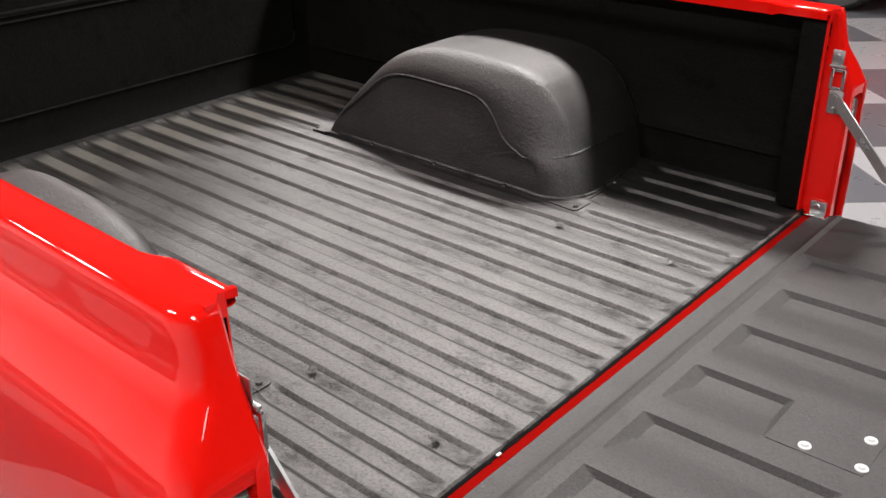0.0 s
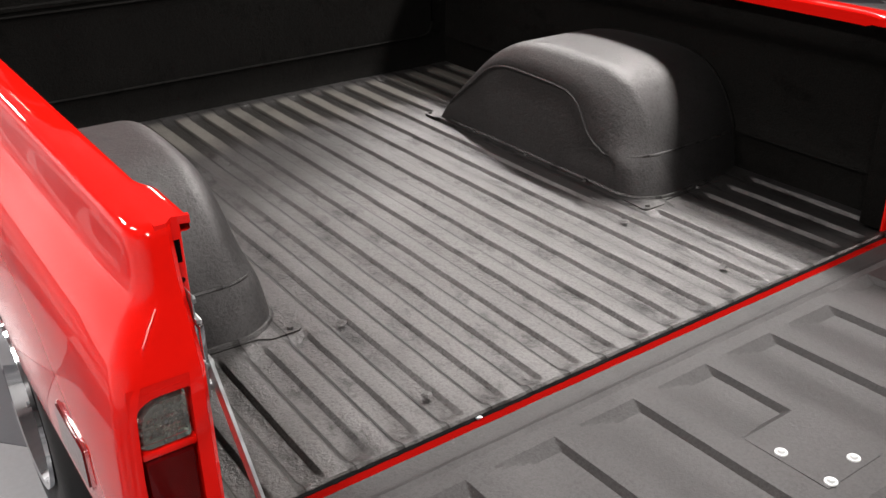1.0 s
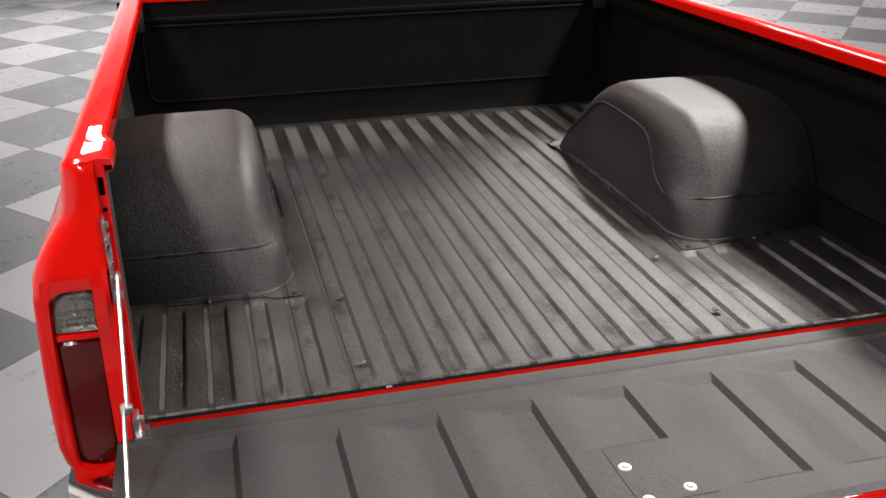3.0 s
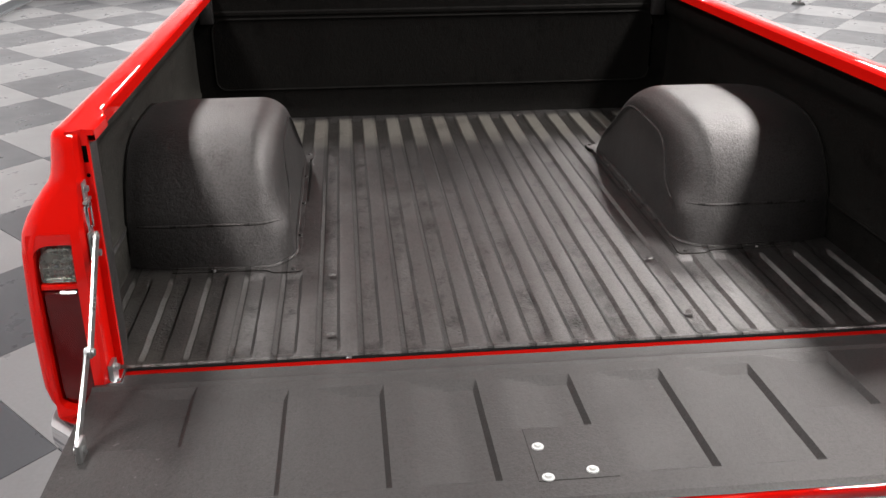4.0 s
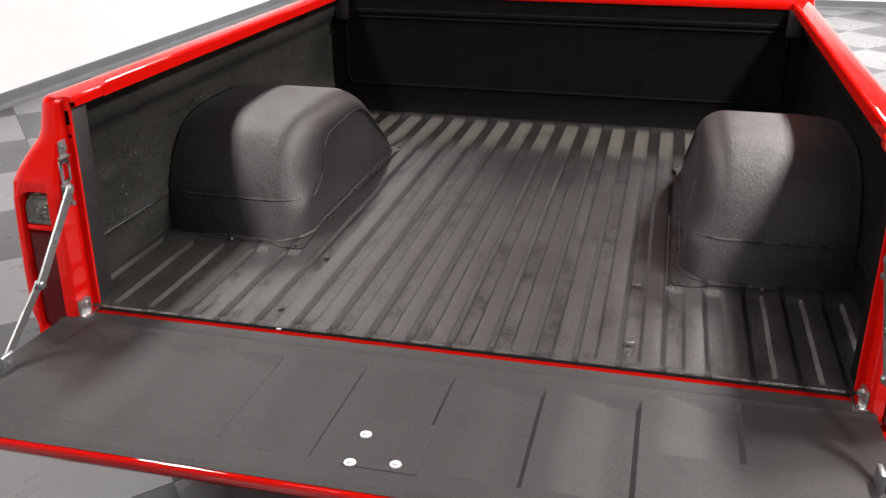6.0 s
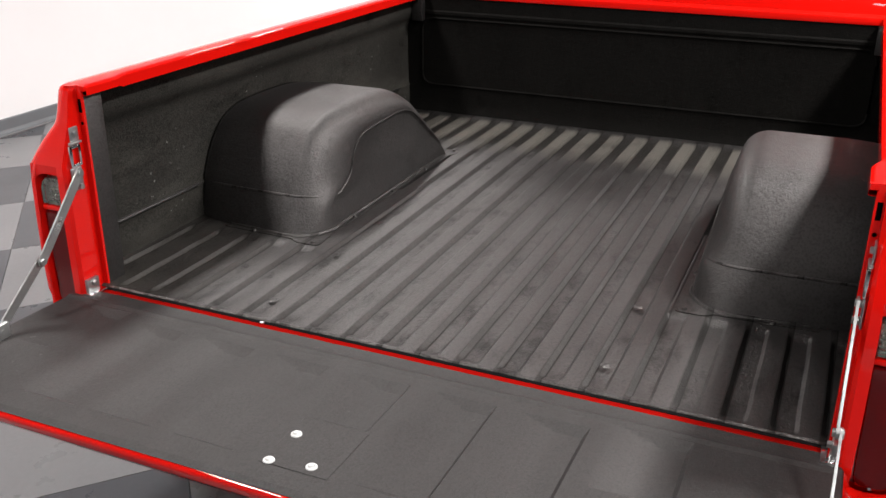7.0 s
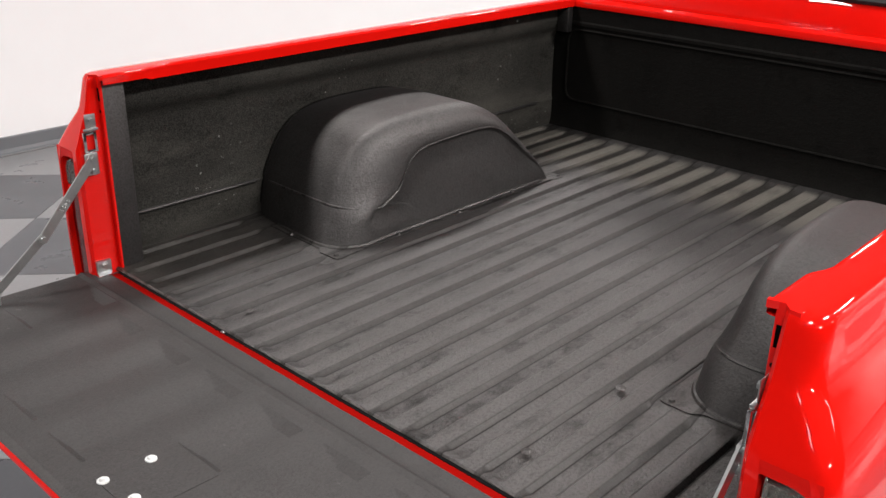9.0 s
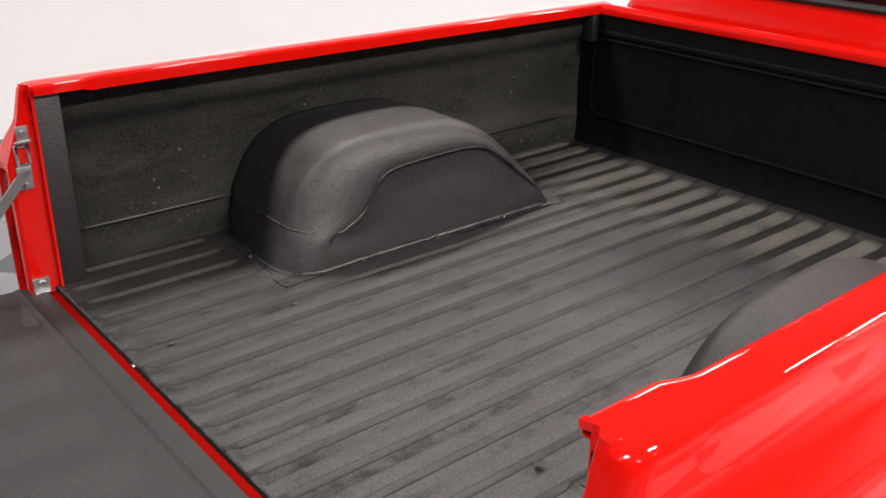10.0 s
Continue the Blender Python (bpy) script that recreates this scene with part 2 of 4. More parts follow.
# ---- mesh helpers ----
def mesh_ob(name, verts, faces, material, parent=None, label="", smooth=False):
    me = bpy.data.meshes.new(name)
    me.from_pydata([tuple(v) for v in verts], [], faces)
    bm = bmesh.new()
    bm.from_mesh(me)
    bmesh.ops.remove_doubles(bm, verts=bm.verts, dist=1e-5)
    bmesh.ops.recalc_face_normals(bm, faces=bm.faces)
    bm.to_mesh(me)
    bm.free()
    me.materials.append(material)
    if smooth:
        for f in me.polygons:
            f.use_smooth = True
        me.set_sharp_from_angle(angle=radians(smooth if smooth > 1 else 40))
    ob = new(name, me)
    ob.parent = parent
    if label:
        tagged(ob, label)
    return ob


def part(name, bm, material, parent, label="", smooth=40):
    me = bpy.data.meshes.new(name)
    bmesh.ops.recalc_face_normals(bm, faces=bm.faces)
    bm.to_mesh(me)
    bm.free()
    me.materials.append(material)
    if smooth:
        for f in me.polygons:
            f.use_smooth = True
        me.set_sharp_from_angle(angle=radians(smooth))
    ob = new(name, me)
    ob.parent = parent
    if label:
        tagged(ob, label)
    return ob


def add_box(bm, lo, hi, bevel=0.0, seg=2, m=None):
    r = bmesh.ops.create_cube(bm, size=1)
    c = [(a + b) / 2 for a, b in zip(lo, hi)]
    s = [abs(b - a) for a, b in zip(lo, hi)]
    for v in r["verts"]:
        v.co = Vector((v.co.x * s[0] + c[0], v.co.y * s[1] + c[1], v.co.z * s[2] + c[2]))
    vs = r["verts"]
    if bevel:
        es = list({e for v in vs for e in v.link_edges})
        out = bmesh.ops.bevel(bm, geom=es, offset=bevel, segments=seg, affect="EDGES", profile=0.5)
        vs = list({v for f in out["faces"] for v in f.verts} | {v for v in vs if v.is_valid})
    if m is not None:
        bmesh.ops.transform(bm, matrix=m, verts=vs)
    return vs


def add_tube(bm, p, q, r0, r1=None, n=16, cap=True):
    p, q = Vector(p), Vector(q)
    d = q - p
    m = Matrix.Translation((p + q) / 2) @ d.to_track_quat("Z", "Y").to_matrix().to_4x4()
    bmesh.ops.create_cone(bm, cap_ends=cap, segments=n, radius1=r0, radius2=r0 if r1 is None else r1, depth=d.length, matrix=m)


def box_part(name, lo, hi, material, parent, bevel=0.003, label=""):
    bm = bmesh.new()
    add_box(bm, lo, hi, bevel)
    return part(name, bm, material, parent, label)


def loft(rows, closed_rows=False, closed_cols=False):
    """Vertices and faces of a grid of points, row after row."""
    n, k = len(rows), len(rows[0])
    verts = [p for row in rows for p in row]
    faces = []
    for i in range(n if closed_rows else n - 1):
        for j in range(k if closed_cols else k - 1):
            i2, j2 = (i + 1) % n, (j + 1) % k
            faces.append((i * k + j, i * k + j2, i2 * k + j2, i2 * k + j))
    return verts, faces


def thing(name, label, category, group="", kind="", at=(0, 0, 0)):
    ob = new(name)
    ob.location = at
    return tagged(ob, label, category, group, kind)


def sweep(points, r, n=6, closed=False):
    """A round bead along a line of points."""
    bm = bmesh.new()
    pts = [Vector(p) for p in points]
    rings = []
    for i, p in enumerate(pts):
        a = pts[i - 1] if (i or closed) else p
        b = pts[(i + 1) % len(pts)] if (i < len(pts) - 1 or closed) else p
        d = (b - a).normalized()
        q = d.to_track_quat("Z", "Y")
        rr = r if (closed or 0 < i < len(pts) - 1) else r * 0.3
        rings.append([bm.verts.new(p + q @ Vector((rr * math.cos(2 * math.pi * j / n), rr * math.sin(2 * math.pi * j / n), 0))) for j in range(n)])
    for i in range(len(rings) if closed else len(rings) - 1):
        a, b = rings[i], rings[(i + 1) % len(rings)]
        off = 0
        if closed and i == len(rings) - 1:
            off = min(range(n), key=lambda o: (a[0].co - b[o].co).length)
        for j in range(n):
            bm.faces.new((a[j], a[(j + 1) % n], b[(j + 1 + off) % n], b[(j + off) % n]))
    if not closed:
        bm.faces.new(rings[0]), bm.faces.new(rings[-1][::-1])
    return bm


def rounded_outline(pts, radius, seg=5):
    """A polygon in the plane with its corners rounded; radius may be one number or one for each corner."""
    out = []
    n = len(pts)
    for i in range(n):
        p, a, b = Vector(pts[i]), Vector(pts[i - 1]), Vector(pts[(i + 1) % n])
        r = radius[i] if hasattr(radius, "__len__") else radius
        u, v = (a - p).normalized(), (b - p).normalized()
        s, e = p + u * r, p + v * r
        for k in range(seg + 1):
            t = k / seg
            out.append(tuple(s * (1 - t) ** 2 + p * 2 * t * (1 - t) + e * t ** 2))
    return out


# ---- the room ----
WALL_Y, WALL_X, FAR_Y, BACK_X = -4.02, -10.05, 16.0, 12.0
T_WALL = 0.2


def wall(name, lo, hi, label, material=M_WHITE):
    bm = bmesh.new()
    add_box(bm, lo, hi)
    return tagged(part(name, bm, material, None, label, 0), category="wall", kind="structure")


wall("wall_south", (WALL_X - T_WALL, WALL_Y - T_WALL, 0), (BACK_X + T_WALL, WALL_Y, CEILING_Z), "smooth white painted showroom wall above a grey base")
wall("wall_west", (WALL_X - T_WALL, WALL_Y, 0), (WALL_X, FAR_Y, CEILING_Z), "smooth white painted end wall of the showroom")
# unseen walls, added to close the room; dark grey limits bounced light
wall("wall_north", (WALL_X - T_WALL, FAR_Y, 0), (BACK_X + T_WALL, FAR_Y + T_WALL, CEILING_Z), "plain grey showroom wall, unseen", M_GREY_WALL)
wall("wall_east", (BACK_X, WALL_Y, 0), (BACK_X + T_WALL, FAR_Y, CEILING_Z), "plain grey showroom wall, unseen", M_GREY_WALL)
# unseen ceiling, added; its low tone keeps bounced light down
ceil = bmesh.new()
add_box(ceil, (WALL_X - T_WALL, WALL_Y - T_WALL, CEILING_Z), (BACK_X + T_WALL, FAR_Y + T_WALL, CEILING_Z + 0.15))
tagged(part("ceiling", ceil, M_CEIL, None, "plain flat showroom ceiling, unseen", 0), category="ceiling", kind="structure")


def cove_base(name, p, q, inward):
    """Grey base along a wall, with a light bead where it meets the floor."""
    p, q, inw = Vector((*p, 0)), Vector((*q, 0)), Vector((*inward, 0))
    prof = [(0.0, 0.1), (0.006, 0.1), (0.009, 0.094), (0.009, 0.03), (0.016, 0.012), (0.03, 0.005), (0.0, 0.005)]
    rows = [[a + inw * d + Vector((0, 0, h)) for d, h in prof] for a in (p, q)]
    v, f = loft(rows)
    ob = tagged(mesh_ob(name, v, f, M_BASE, None, "mid-grey vinyl cove base along the white wall"), category="baseboard", kind="structure")
    bm = bmesh.new()
    add_box(bm, (0, 0, 0), ((q - p).length, 0.012, 0.009), 0.002)
    ang = math.atan2((q - p).y, (q - p).x)
    side = Matrix.Translation(p + inw * 0.032) @ Matrix.Rotation(ang, 4, "Z")
    bmesh.ops.transform(bm, matrix=side, verts=bm.verts)
    part("bead", bm, M_GROUT, ob, "grey sealant bead", 0)
    return ob


cove_base("baseboard_south", (WALL_X, WALL_Y), (BACK_X, WALL_Y), (0, 1))
cove_base("baseboard_west", (WALL_X, FAR_Y), (WALL_X, WALL_Y), (1, 0))


def ceiling_panel(x, y, sx, sy):
    ob = thing("ceiling_light", "lit white rectangular ceiling light panel in a white frame", "ceiling light", "ceiling lights", at=(x, y, CEILING_Z))
    bm = bmesh.new()
    for a, b in (((-sx / 2, -sy / 2, -0.08), (sx / 2, -sy / 2 + 0.03, 0)), ((-sx / 2, sy / 2 - 0.03, -0.08), (sx / 2, sy / 2, 0)),
                 ((-sx / 2, -sy / 2 + 0.03, -0.08), (-sx / 2 + 0.03, sy / 2 - 0.03, 0)), ((sx / 2 - 0.03, -sy / 2 + 0.03, -0.08), (sx / 2, sy / 2 - 0.03, 0))):
        add_box(bm, a, b)
    part("frame", bm, M_WHITE, ob, "", 0)
    bm = bmesh.new()
    add_box(bm, (-sx / 2 + 0.03, -sy / 2 + 0.03, -0.07), (sx / 2 - 0.03, sy / 2 - 0.03, -0.055))
    part("diffuser", bm, M_DIFFUSER, ob, "glowing white diffuser", 0)
    return ob


for px, py, sx, sy, watts in PANELS:
    ceiling_panel(px, py, sx, sy)

# ---- the truck ----
B = 0.64            # height of the bed floor
REAR, FRONT = -0.035, -1.95
WALL = 0.915        # inner side walls at plus and minus this y
RAIL_IN = 0.831
SPREAD = {-1: 0.0, 1: 0.0145}   # the passenger side's tail stands a little further out
truck = thing("pickup_truck", "classic red pickup truck, black lined bed, tailgate folded down", "pickup truck")

# bed floor: ribs run lengthwise, with shallow channels between them
PERIOD, PHASE, CHANNEL, DEPTH = 0.0905, -0.163, 0.043, 0.0088
edge_s = 0.0088
ys = [-WALL]
k = -8
while PHASE + k * PERIOD < WALL - 0.05:
    a = PHASE + k * PERIOD
    for q, d in ((-0.85, 0), (-0.5, 0.04), (-0.28, 0.22), (0.28, 0.80), (0.5, 0.96), (0.85, 1.0)):
        ys.append((a + edge_s * q, d))
    for q, d in ((-0.75, 1.0), (-0.45, 0.97), (-0.25, 0.82), (0.25, 0.18), (0.45, 0.03), (0.75, 0.0)):
        ys.append((a + CHANNEL + edge_s * q, d))
    k += 1
profile = [(-WALL, 0)] + [q for q in ys[1:]] + [(WALL, 0)]
xs = [(FRONT, 0), (FRONT + 0.04, 0), (FRONT + 0.055, 0.4), (FRONT + 0.075, 1)]
x = FRONT + 0.105
while x < REAR - 0.05:
    xs.append((x, 1))
    x += 0.03 if not -0.50 < x < -0.42 else 0.008
xs += [(REAR - 0.034, 1), (REAR - 0.022, 0.5), (REAR - 0.012, 0.05), (REAR - 0.004, 0.0)]
rows = []
for x, on in xs:
    row = []
    for k, (y, d) in enumerate(profile):
        inner = 0 < k < len(profile) - 1
        wob = noise.noise(Vector((x * 14, y * 40, 3.0))) * 0.0016 if inner else 0.0
        lift = noise.noise(Vector((x * 9, y * 17, 9.0))) * 0.0011
        end = noise.noise(Vector((y * 55, 1.0, 5.0))) * 0.004 if FRONT + 0.03 < x < REAR - 0.001 and (on < 1 or x < FRONT + 0.1) else 0.0
        under = max(0.0, min(1.0, (-0.440 - x) / 0.024)) if abs(y) > 0.47 and x > -1.0 else 0.0
        row.append((x + end, y + wob, B - DEPTH * d * on * (1 - under) + lift))
    rows.append(row)
rows.append([(REAR + 0.0015 * noise.noise(Vector((y * 60, 7.0, 0.0))), y, B - 0.0035) for y, d in profile])
rows.append([(REAR, y, B - 0.05) for y, d in profile])
v, f = loft(rows)
mesh_ob("bed_floor", v, f, M_FLOOR, truck, "ribbed truck bed floor sprayed with worn black liner", 24)

# sill between the bed floor and the tailgate
rows = []
for k in range(228):
    y = -0.852 + 1.704 * k / 227
    e = 0.0035 * noise.noise(Vector((y * 70, 2.0, 4.0))) + 0.0015 * noise.noise(Vector((y * 260, 5.0, 1.0)))
    rows.append([(REAR + 0.0003, y, B - 0.06), (REAR + 0.0003, y, B - 0.0045), (REAR + 0.0042 + e, y, B - 0.0065 + 0.3 * e), (REAR + 0.0052 + e, y, B - 0.009)])
v, f = loft(rows)
mesh_ob("sealer_strip", v, f, M_GAP, truck, "ragged black sealer along the rear edge of the floor", 40)
bm = bmesh.new()
add_box(bm, (REAR + 0.004, -0.852, B - 0.08), (REAR + 0.0235, 0.852, B - 0.008), 0.0025, 2)
part("rear_sill", bm, M_RED_SHADED, truck, "red painted rear sill with dulled gloss, darkened for the shade of its recess")
bm = bmesh.new()
add_box(bm, (REAR + 0.001, -0.376, B - 0.007), (REAR + 0.008, -0.364, B - 0.0035), 0.002)
part("chip", bm, M_ZINC, truck, "bare metal chip in the edge of the liner")

# dimples and screws in the floor
for x, y in ((-0.443, -0.405), (-0.454, 0.400), (-0.134, -0.408), (-0.149, 0.399)):
    bm = bmesh.new()
    bmesh.ops.create_cone(bm, cap_ends=True, segments=14, radius1=0.0105, radius2=0.0082, depth=0.0016, matrix=Matrix.Translation((x, y, B + 0.0004)))
    bmesh.ops.create_cone(bm, cap_ends=True, segments=10, radius1=0.004, radius2=0.003, depth=0.0008, matrix=Matrix.Translation((x + 0.002, y, B + 0.0014)))
    part("floor_bolt", bm, M_FLOOR, truck, "bolt head coated with black liner")


# wheelhouses
def smoothed(pts, n=4):
    """A curve through a line of points (Catmull-Rom)."""
    out = []
    for i in range(len(pts) - 1):
        p0, p1, p2, p3 = (Vector(pts[max(0, min(len(pts) - 1, i + k))]) for k in (-1, 0, 1, 2))
        for j in range(n):
            t = j / n
            out.append(0.5 * (2 * p1 + (p2 - p0) * t + (2 * p0 - 5 * p1 + 4 * p2 - p3) * t * t + (3 * p1 - p0 - 3 * p2 + p3) * t ** 3))
    return out + [Vector(pts[-1])]


def face_y(z):
    """Inner face of the wheelhouse, leaning out a little towards its top."""
    return 0.504 + 0.032 * min(1.0, (z - B) / 0.22)


def wheelhouse(side):
    """Flat-topped shell: its outline in x and z rolls over a shoulder into a creased, sunken inner face."""
    # outline of the shell and of the crease, from the rear foot over the top to the front foot
    shell = [(-0.490, B), (-0.513, 0.690), (-0.530, 0.725), (-0.543, 0.750), (-0.558, 0.782), (-0.574, 0.813), (-0.593, 0.844), (-0.620, 0.876), (-0.660, 0.908), (-0.722, 0.932),
             (-0.800, 0.943), (-0.920, 0.947), (-1.030, 0.943), (-1.110, 0.925), (-1.190, 0.885), (-1.268, 0.818), (-1.340, 0.740), (-1.385, 0.685), (-1.402, B)]
    crease = [(-0.600, B), (-0.602, 0.688), (-0.612, 0.713), (-0.642, 0.730), (-0.687, 0.743), (-0.725, 0.766), (-0.752, 0.799), (-0.780, 0.831), (-0.820, 0.853), (-0.872, 0.861),
              (-0.940, 0.864), (-1.010, 0.866), (-1.080, 0.866), (-1.140, 0.857), (-1.190, 0.833), (-1.250, 0.783), (-1.318, 0.726), (-1.362, 0.680), (-1.388, B)]
    shell, crease = smoothed(shell), smoothed(crease)
    foot = [max(0.0, 1 - (p.y - B) / 0.12) for p in shell]
    mid = Vector((-0.98, 0.73))
    rows = []
    # from the bed wall to the shoulder
    for y, d in ((0.925, 0.012), (0.906, 0.012), (0.890, 0.008), (0.860, 0.003), (0.800, 0.0), (0.730, 0.0), (0.660, 0.0), (0.625, 0.0)):
        row = []
        for p, w in zip(shell, foot):
            u = (mid - p).normalized() * d
            tuck = 0.034 * w * max(0.0, (y - 0.60) / 0.31) ** 1.5 * (1 if p.x > -0.9 else -1)
            row.append((p.x + u.x - tuck, side * y, max(B - 0.001, p.y + u.y)))
        rows.append(row)
    # over the shoulder
    for k in range(13):
        a = math.pi / 2 * k / 12
        row = []
        for p, c in zip(shell, crease):
            q = p + (c - p) * (1 - math.cos(a))
            yc = face_y(c.y) - 0.004
            row.append((q.x, side * (0.606 + (yc - 0.606) * math.sin(a)), q.y))
        rows.append(row)
    edge = rows[-1]
    # step into the sunken face, then close it
    for d, dy in ((0.004, 0.0005), (0.009, 0.005), (0.016, 0.0065)):
        row = []
        for c in crease:
            u = (mid - c).normalized() * d
            z = max(B - 0.001, c.y + u.y) if c.y > B + 0.01 else B - 0.001
            k = min(1.0, max(0.0, (c.y - 0.68) / 0.05))
            row.append((c.x + u.x, side * (face_y(c.y) - 0.004 + dy * k), z))
        rows.append(row)
    last = rows[-1]
    for f in (0.7, 0.4, 0.12, 0.0):
        rows.append([(mid.x + (x - mid.x) * f, side * (face_y(B + (z - B) * f) + 0.002), B - 0.001 + (z - B + 0.001) * f) for x, y, z in last])
    v, f = loft(rows)
    wh = mesh_ob("wheelhouse", v, f, M_ARCH, truck, "flat-topped wheelhouse sprayed with grey-black textured liner", 40)
    # lapped seam round the rear that runs on as the crease of the inner face
    seam = []
    for row in rows[2:20]:
        for a, b in zip(row, row[1:]):
            if a[2] <= 0.743 <= b[2] and a[0] > -0.95:
                t = (0.743 - a[2]) / max(1e-6, b[2] - a[2])
                seam.append([a[q] + (b[q] - a[q]) * t for q in range(3)])
                break
    for i, p in enumerate(seam):
        p[2] -= 0.014 * max(0.0, (i - 8) / (len(seam) - 9)) ** 1.5
    tail = [p for p in edge if p[0] < seam[-1][0] - 0.012 and p[2] > B + 0.05]
    # the seam takes the paler floor liner
    part("seam", sweep([tuple(p) for p in seam] + tail, 0.0036, 6), M_FLOOR, wh, "lapped seam that runs on as a crease, paler than the shell")
    # where the shell meets the bed wall
    part("wall_bead", sweep([(x, side * 0.9105, z) for x, y, z in rows[1] if z > B + 0.02], 0.004, 6), M_LINER, wh, "sealed joint against the bed wall")
    # build-up of liner along the foot
    base = [(r[0][0], r[0][1], B + 0.0035) for r in rows[4:21]] + [(x, side * face_y(B), B + 0.0035) for x in (-0.66, -0.8, -1.0, -1.2, -1.34, -1.388)]
    part("foot_bead", sweep(base, 0.0058, 6), M_FLOOR, wh, "thick rounded build-up of liner along the foot")
    # foot flange on the floor
    outline = rounded_outline([(-0.487, 0.80), (-0.480, 0.570), (-0.463, 0.552), (-0.464, 0.480), (-0.560, 0.488), (-1.385, 0.487), (-1.40, 0.476), (-1.448, 0.474), (-1.448, 0.515), (-1.410, 0.80)], [0.005, 0.01, 0.01, 0.016, 0.02, 0.01, 0.01, 0.012, 0.012, 0.005])
    bm = bmesh.new()
    vs = [bm.verts.new((x, side * y, B - 0.0122)) for x, y in outline]
    face = bm.faces.new(vs)
    ext = bmesh.ops.extrude_face_region(bm, geom=[face])
    bmesh.ops.translate(bm, vec=(0, 0, 0.0148), verts=[g for g in ext["geom"] if isinstance(g, bmesh.types.BMVert)])
    part("flange", bm, M_FLOOR, wh, "flat foot flange of the wheelhouse", 0)
    for x, y in ((-0.478, 0.503), (-0.4865, 0.70), (-0.70, 0.4935), (-0.95, 0.4935), (-1.2, 0.4935), (-1.436, 0.489)):
        bm = bmesh.new()
        bmesh.ops.create_cone(bm, cap_ends=True, segments=12, radius1=0.0075, radius2=0.005, depth=0.006, matrix=Matrix.Translation((x, side * y, B + 0.0045)))
        part("screw", bm, M_FLOOR, wh, "coated screw head")
    return wh


for side in (-1, 1):
    wheelhouse(side)


# bed sides
# outer profile, from the rail down: y, z
OUTER = [(0.862, 1.134), (0.880, 1.1337), (0.8895, 1.1315), (0.8945, 1.127), (0.8970, 1.120), (0.8985, 1.10), (0.9005, 1.075), (0.9035, 1.055), (0.909, 1.041), (0.919, 1.028), (0.936, 1.005), (0.951, 0.980), (0.9600, 0.955), (0.9650, 0.915),
         (0.968, 0.86), (0.9705, 0.80), (0.972, 0.74), (0.9715, 0.68), (0.970, 0.63), (0.965, 0.595), (0.953, 0.566), (0.935, 0.548), (0.915, 0.541)]


def rear_x(z):
    """How far back the tail of the bed side reaches at a height."""
    if z > 1.05:
        return -0.030 + (1.134 - z) * 0.22 - 0.009 * max(0.0, (z - 1.122) / 0.012) ** 2
    if z > 0.955:
        return -0.0115 + (1.05 - z) * 0.379
    return 0.0245 - max(0, 0.62 - z) * 0.25


ARCH_X, ARCH_Z, ARCH_R = -1.02, 0.36, 0.35


def bed_side(side):
    rows = []
    for y, z in OUTER:
        xr, r = rear_x(z), 0.022 + 0.012 * max(0.0, min(1.0, (z - 0.93) / 0.05))
        r = min(r, y - 0.846)
        row = []
        for x in [-2.02, -1.9, -1.7, -1.5, -1.37, -1.3, -1.2, -1.1, -1.0, -0.9, -0.8, -0.74, -0.67, -0.5, -0.3, -0.15]:
            zz = z
            dx = abs(x - ARCH_X)
            if z < 0.72 and dx < ARCH_R:
                edge = ARCH_Z + math.sqrt(ARCH_R ** 2 - dx ** 2)
                t = (0.72 - z) / (0.72 - 0.541)
                zz = 0.72 - (0.72 - max(edge, 0.541)) * t
            row.append((x, side * y, zz))
        for k in range(7):
            a = math.pi / 2 * k / 6
            row.append((xr - r + r * math.sin(a), side * (y - r + r * math.cos(a)), z))
        for w in (0.04, 0.80, 0.90, 1.0):
            row.append((xr, side * ((y - r) * (1 - w) + 0.850 * w), z))
        # step in to the narrow flange that the tailgate shuts against
        fx = min(-0.044, xr - 0.003)
        row.append((xr - 0.008, side * 0.843, z))
        row.append((fx, side * 0.842, z))
        row.append((fx, side * 0.829, z))
        row.append((fx - 0.002, side * 0.8275, z))
        row.append((-0.050, side * 0.8275, z))
        rows.append(row)
    v, f = loft(rows)
    # opening for the tail lamp in the rear face
    k = len(rows[0])
    first = 16 + 7
    keep = []
    for face in f:
        i, j = face[0] // k, face[0] % k
        zc = (rows[i][j][2] + rows[i + 1][j][2]) / 2
        if first <= j < first + 1 and 0.575 < zc < 0.95:
            continue
        keep.append(face)
    ob = mesh_ob("bed_side", v, keep, M_RED, truck, "glossy red outer bed side with rounded shoulder", 35)
    # rolled lip under the arch and bottom edge, turned inwards
    low = rows[-1]
    edge = [[p for p in low[:23]], [(p[0], p[1] - side * 0.04, p[2] - 0.002) for p in low[:23]]]
    v, f = loft(edge)
    mesh_ob("bottom_flange", v, f, M_RED, ob, "", 35)
    ob.location.y = SPREAD[side]
    return ob


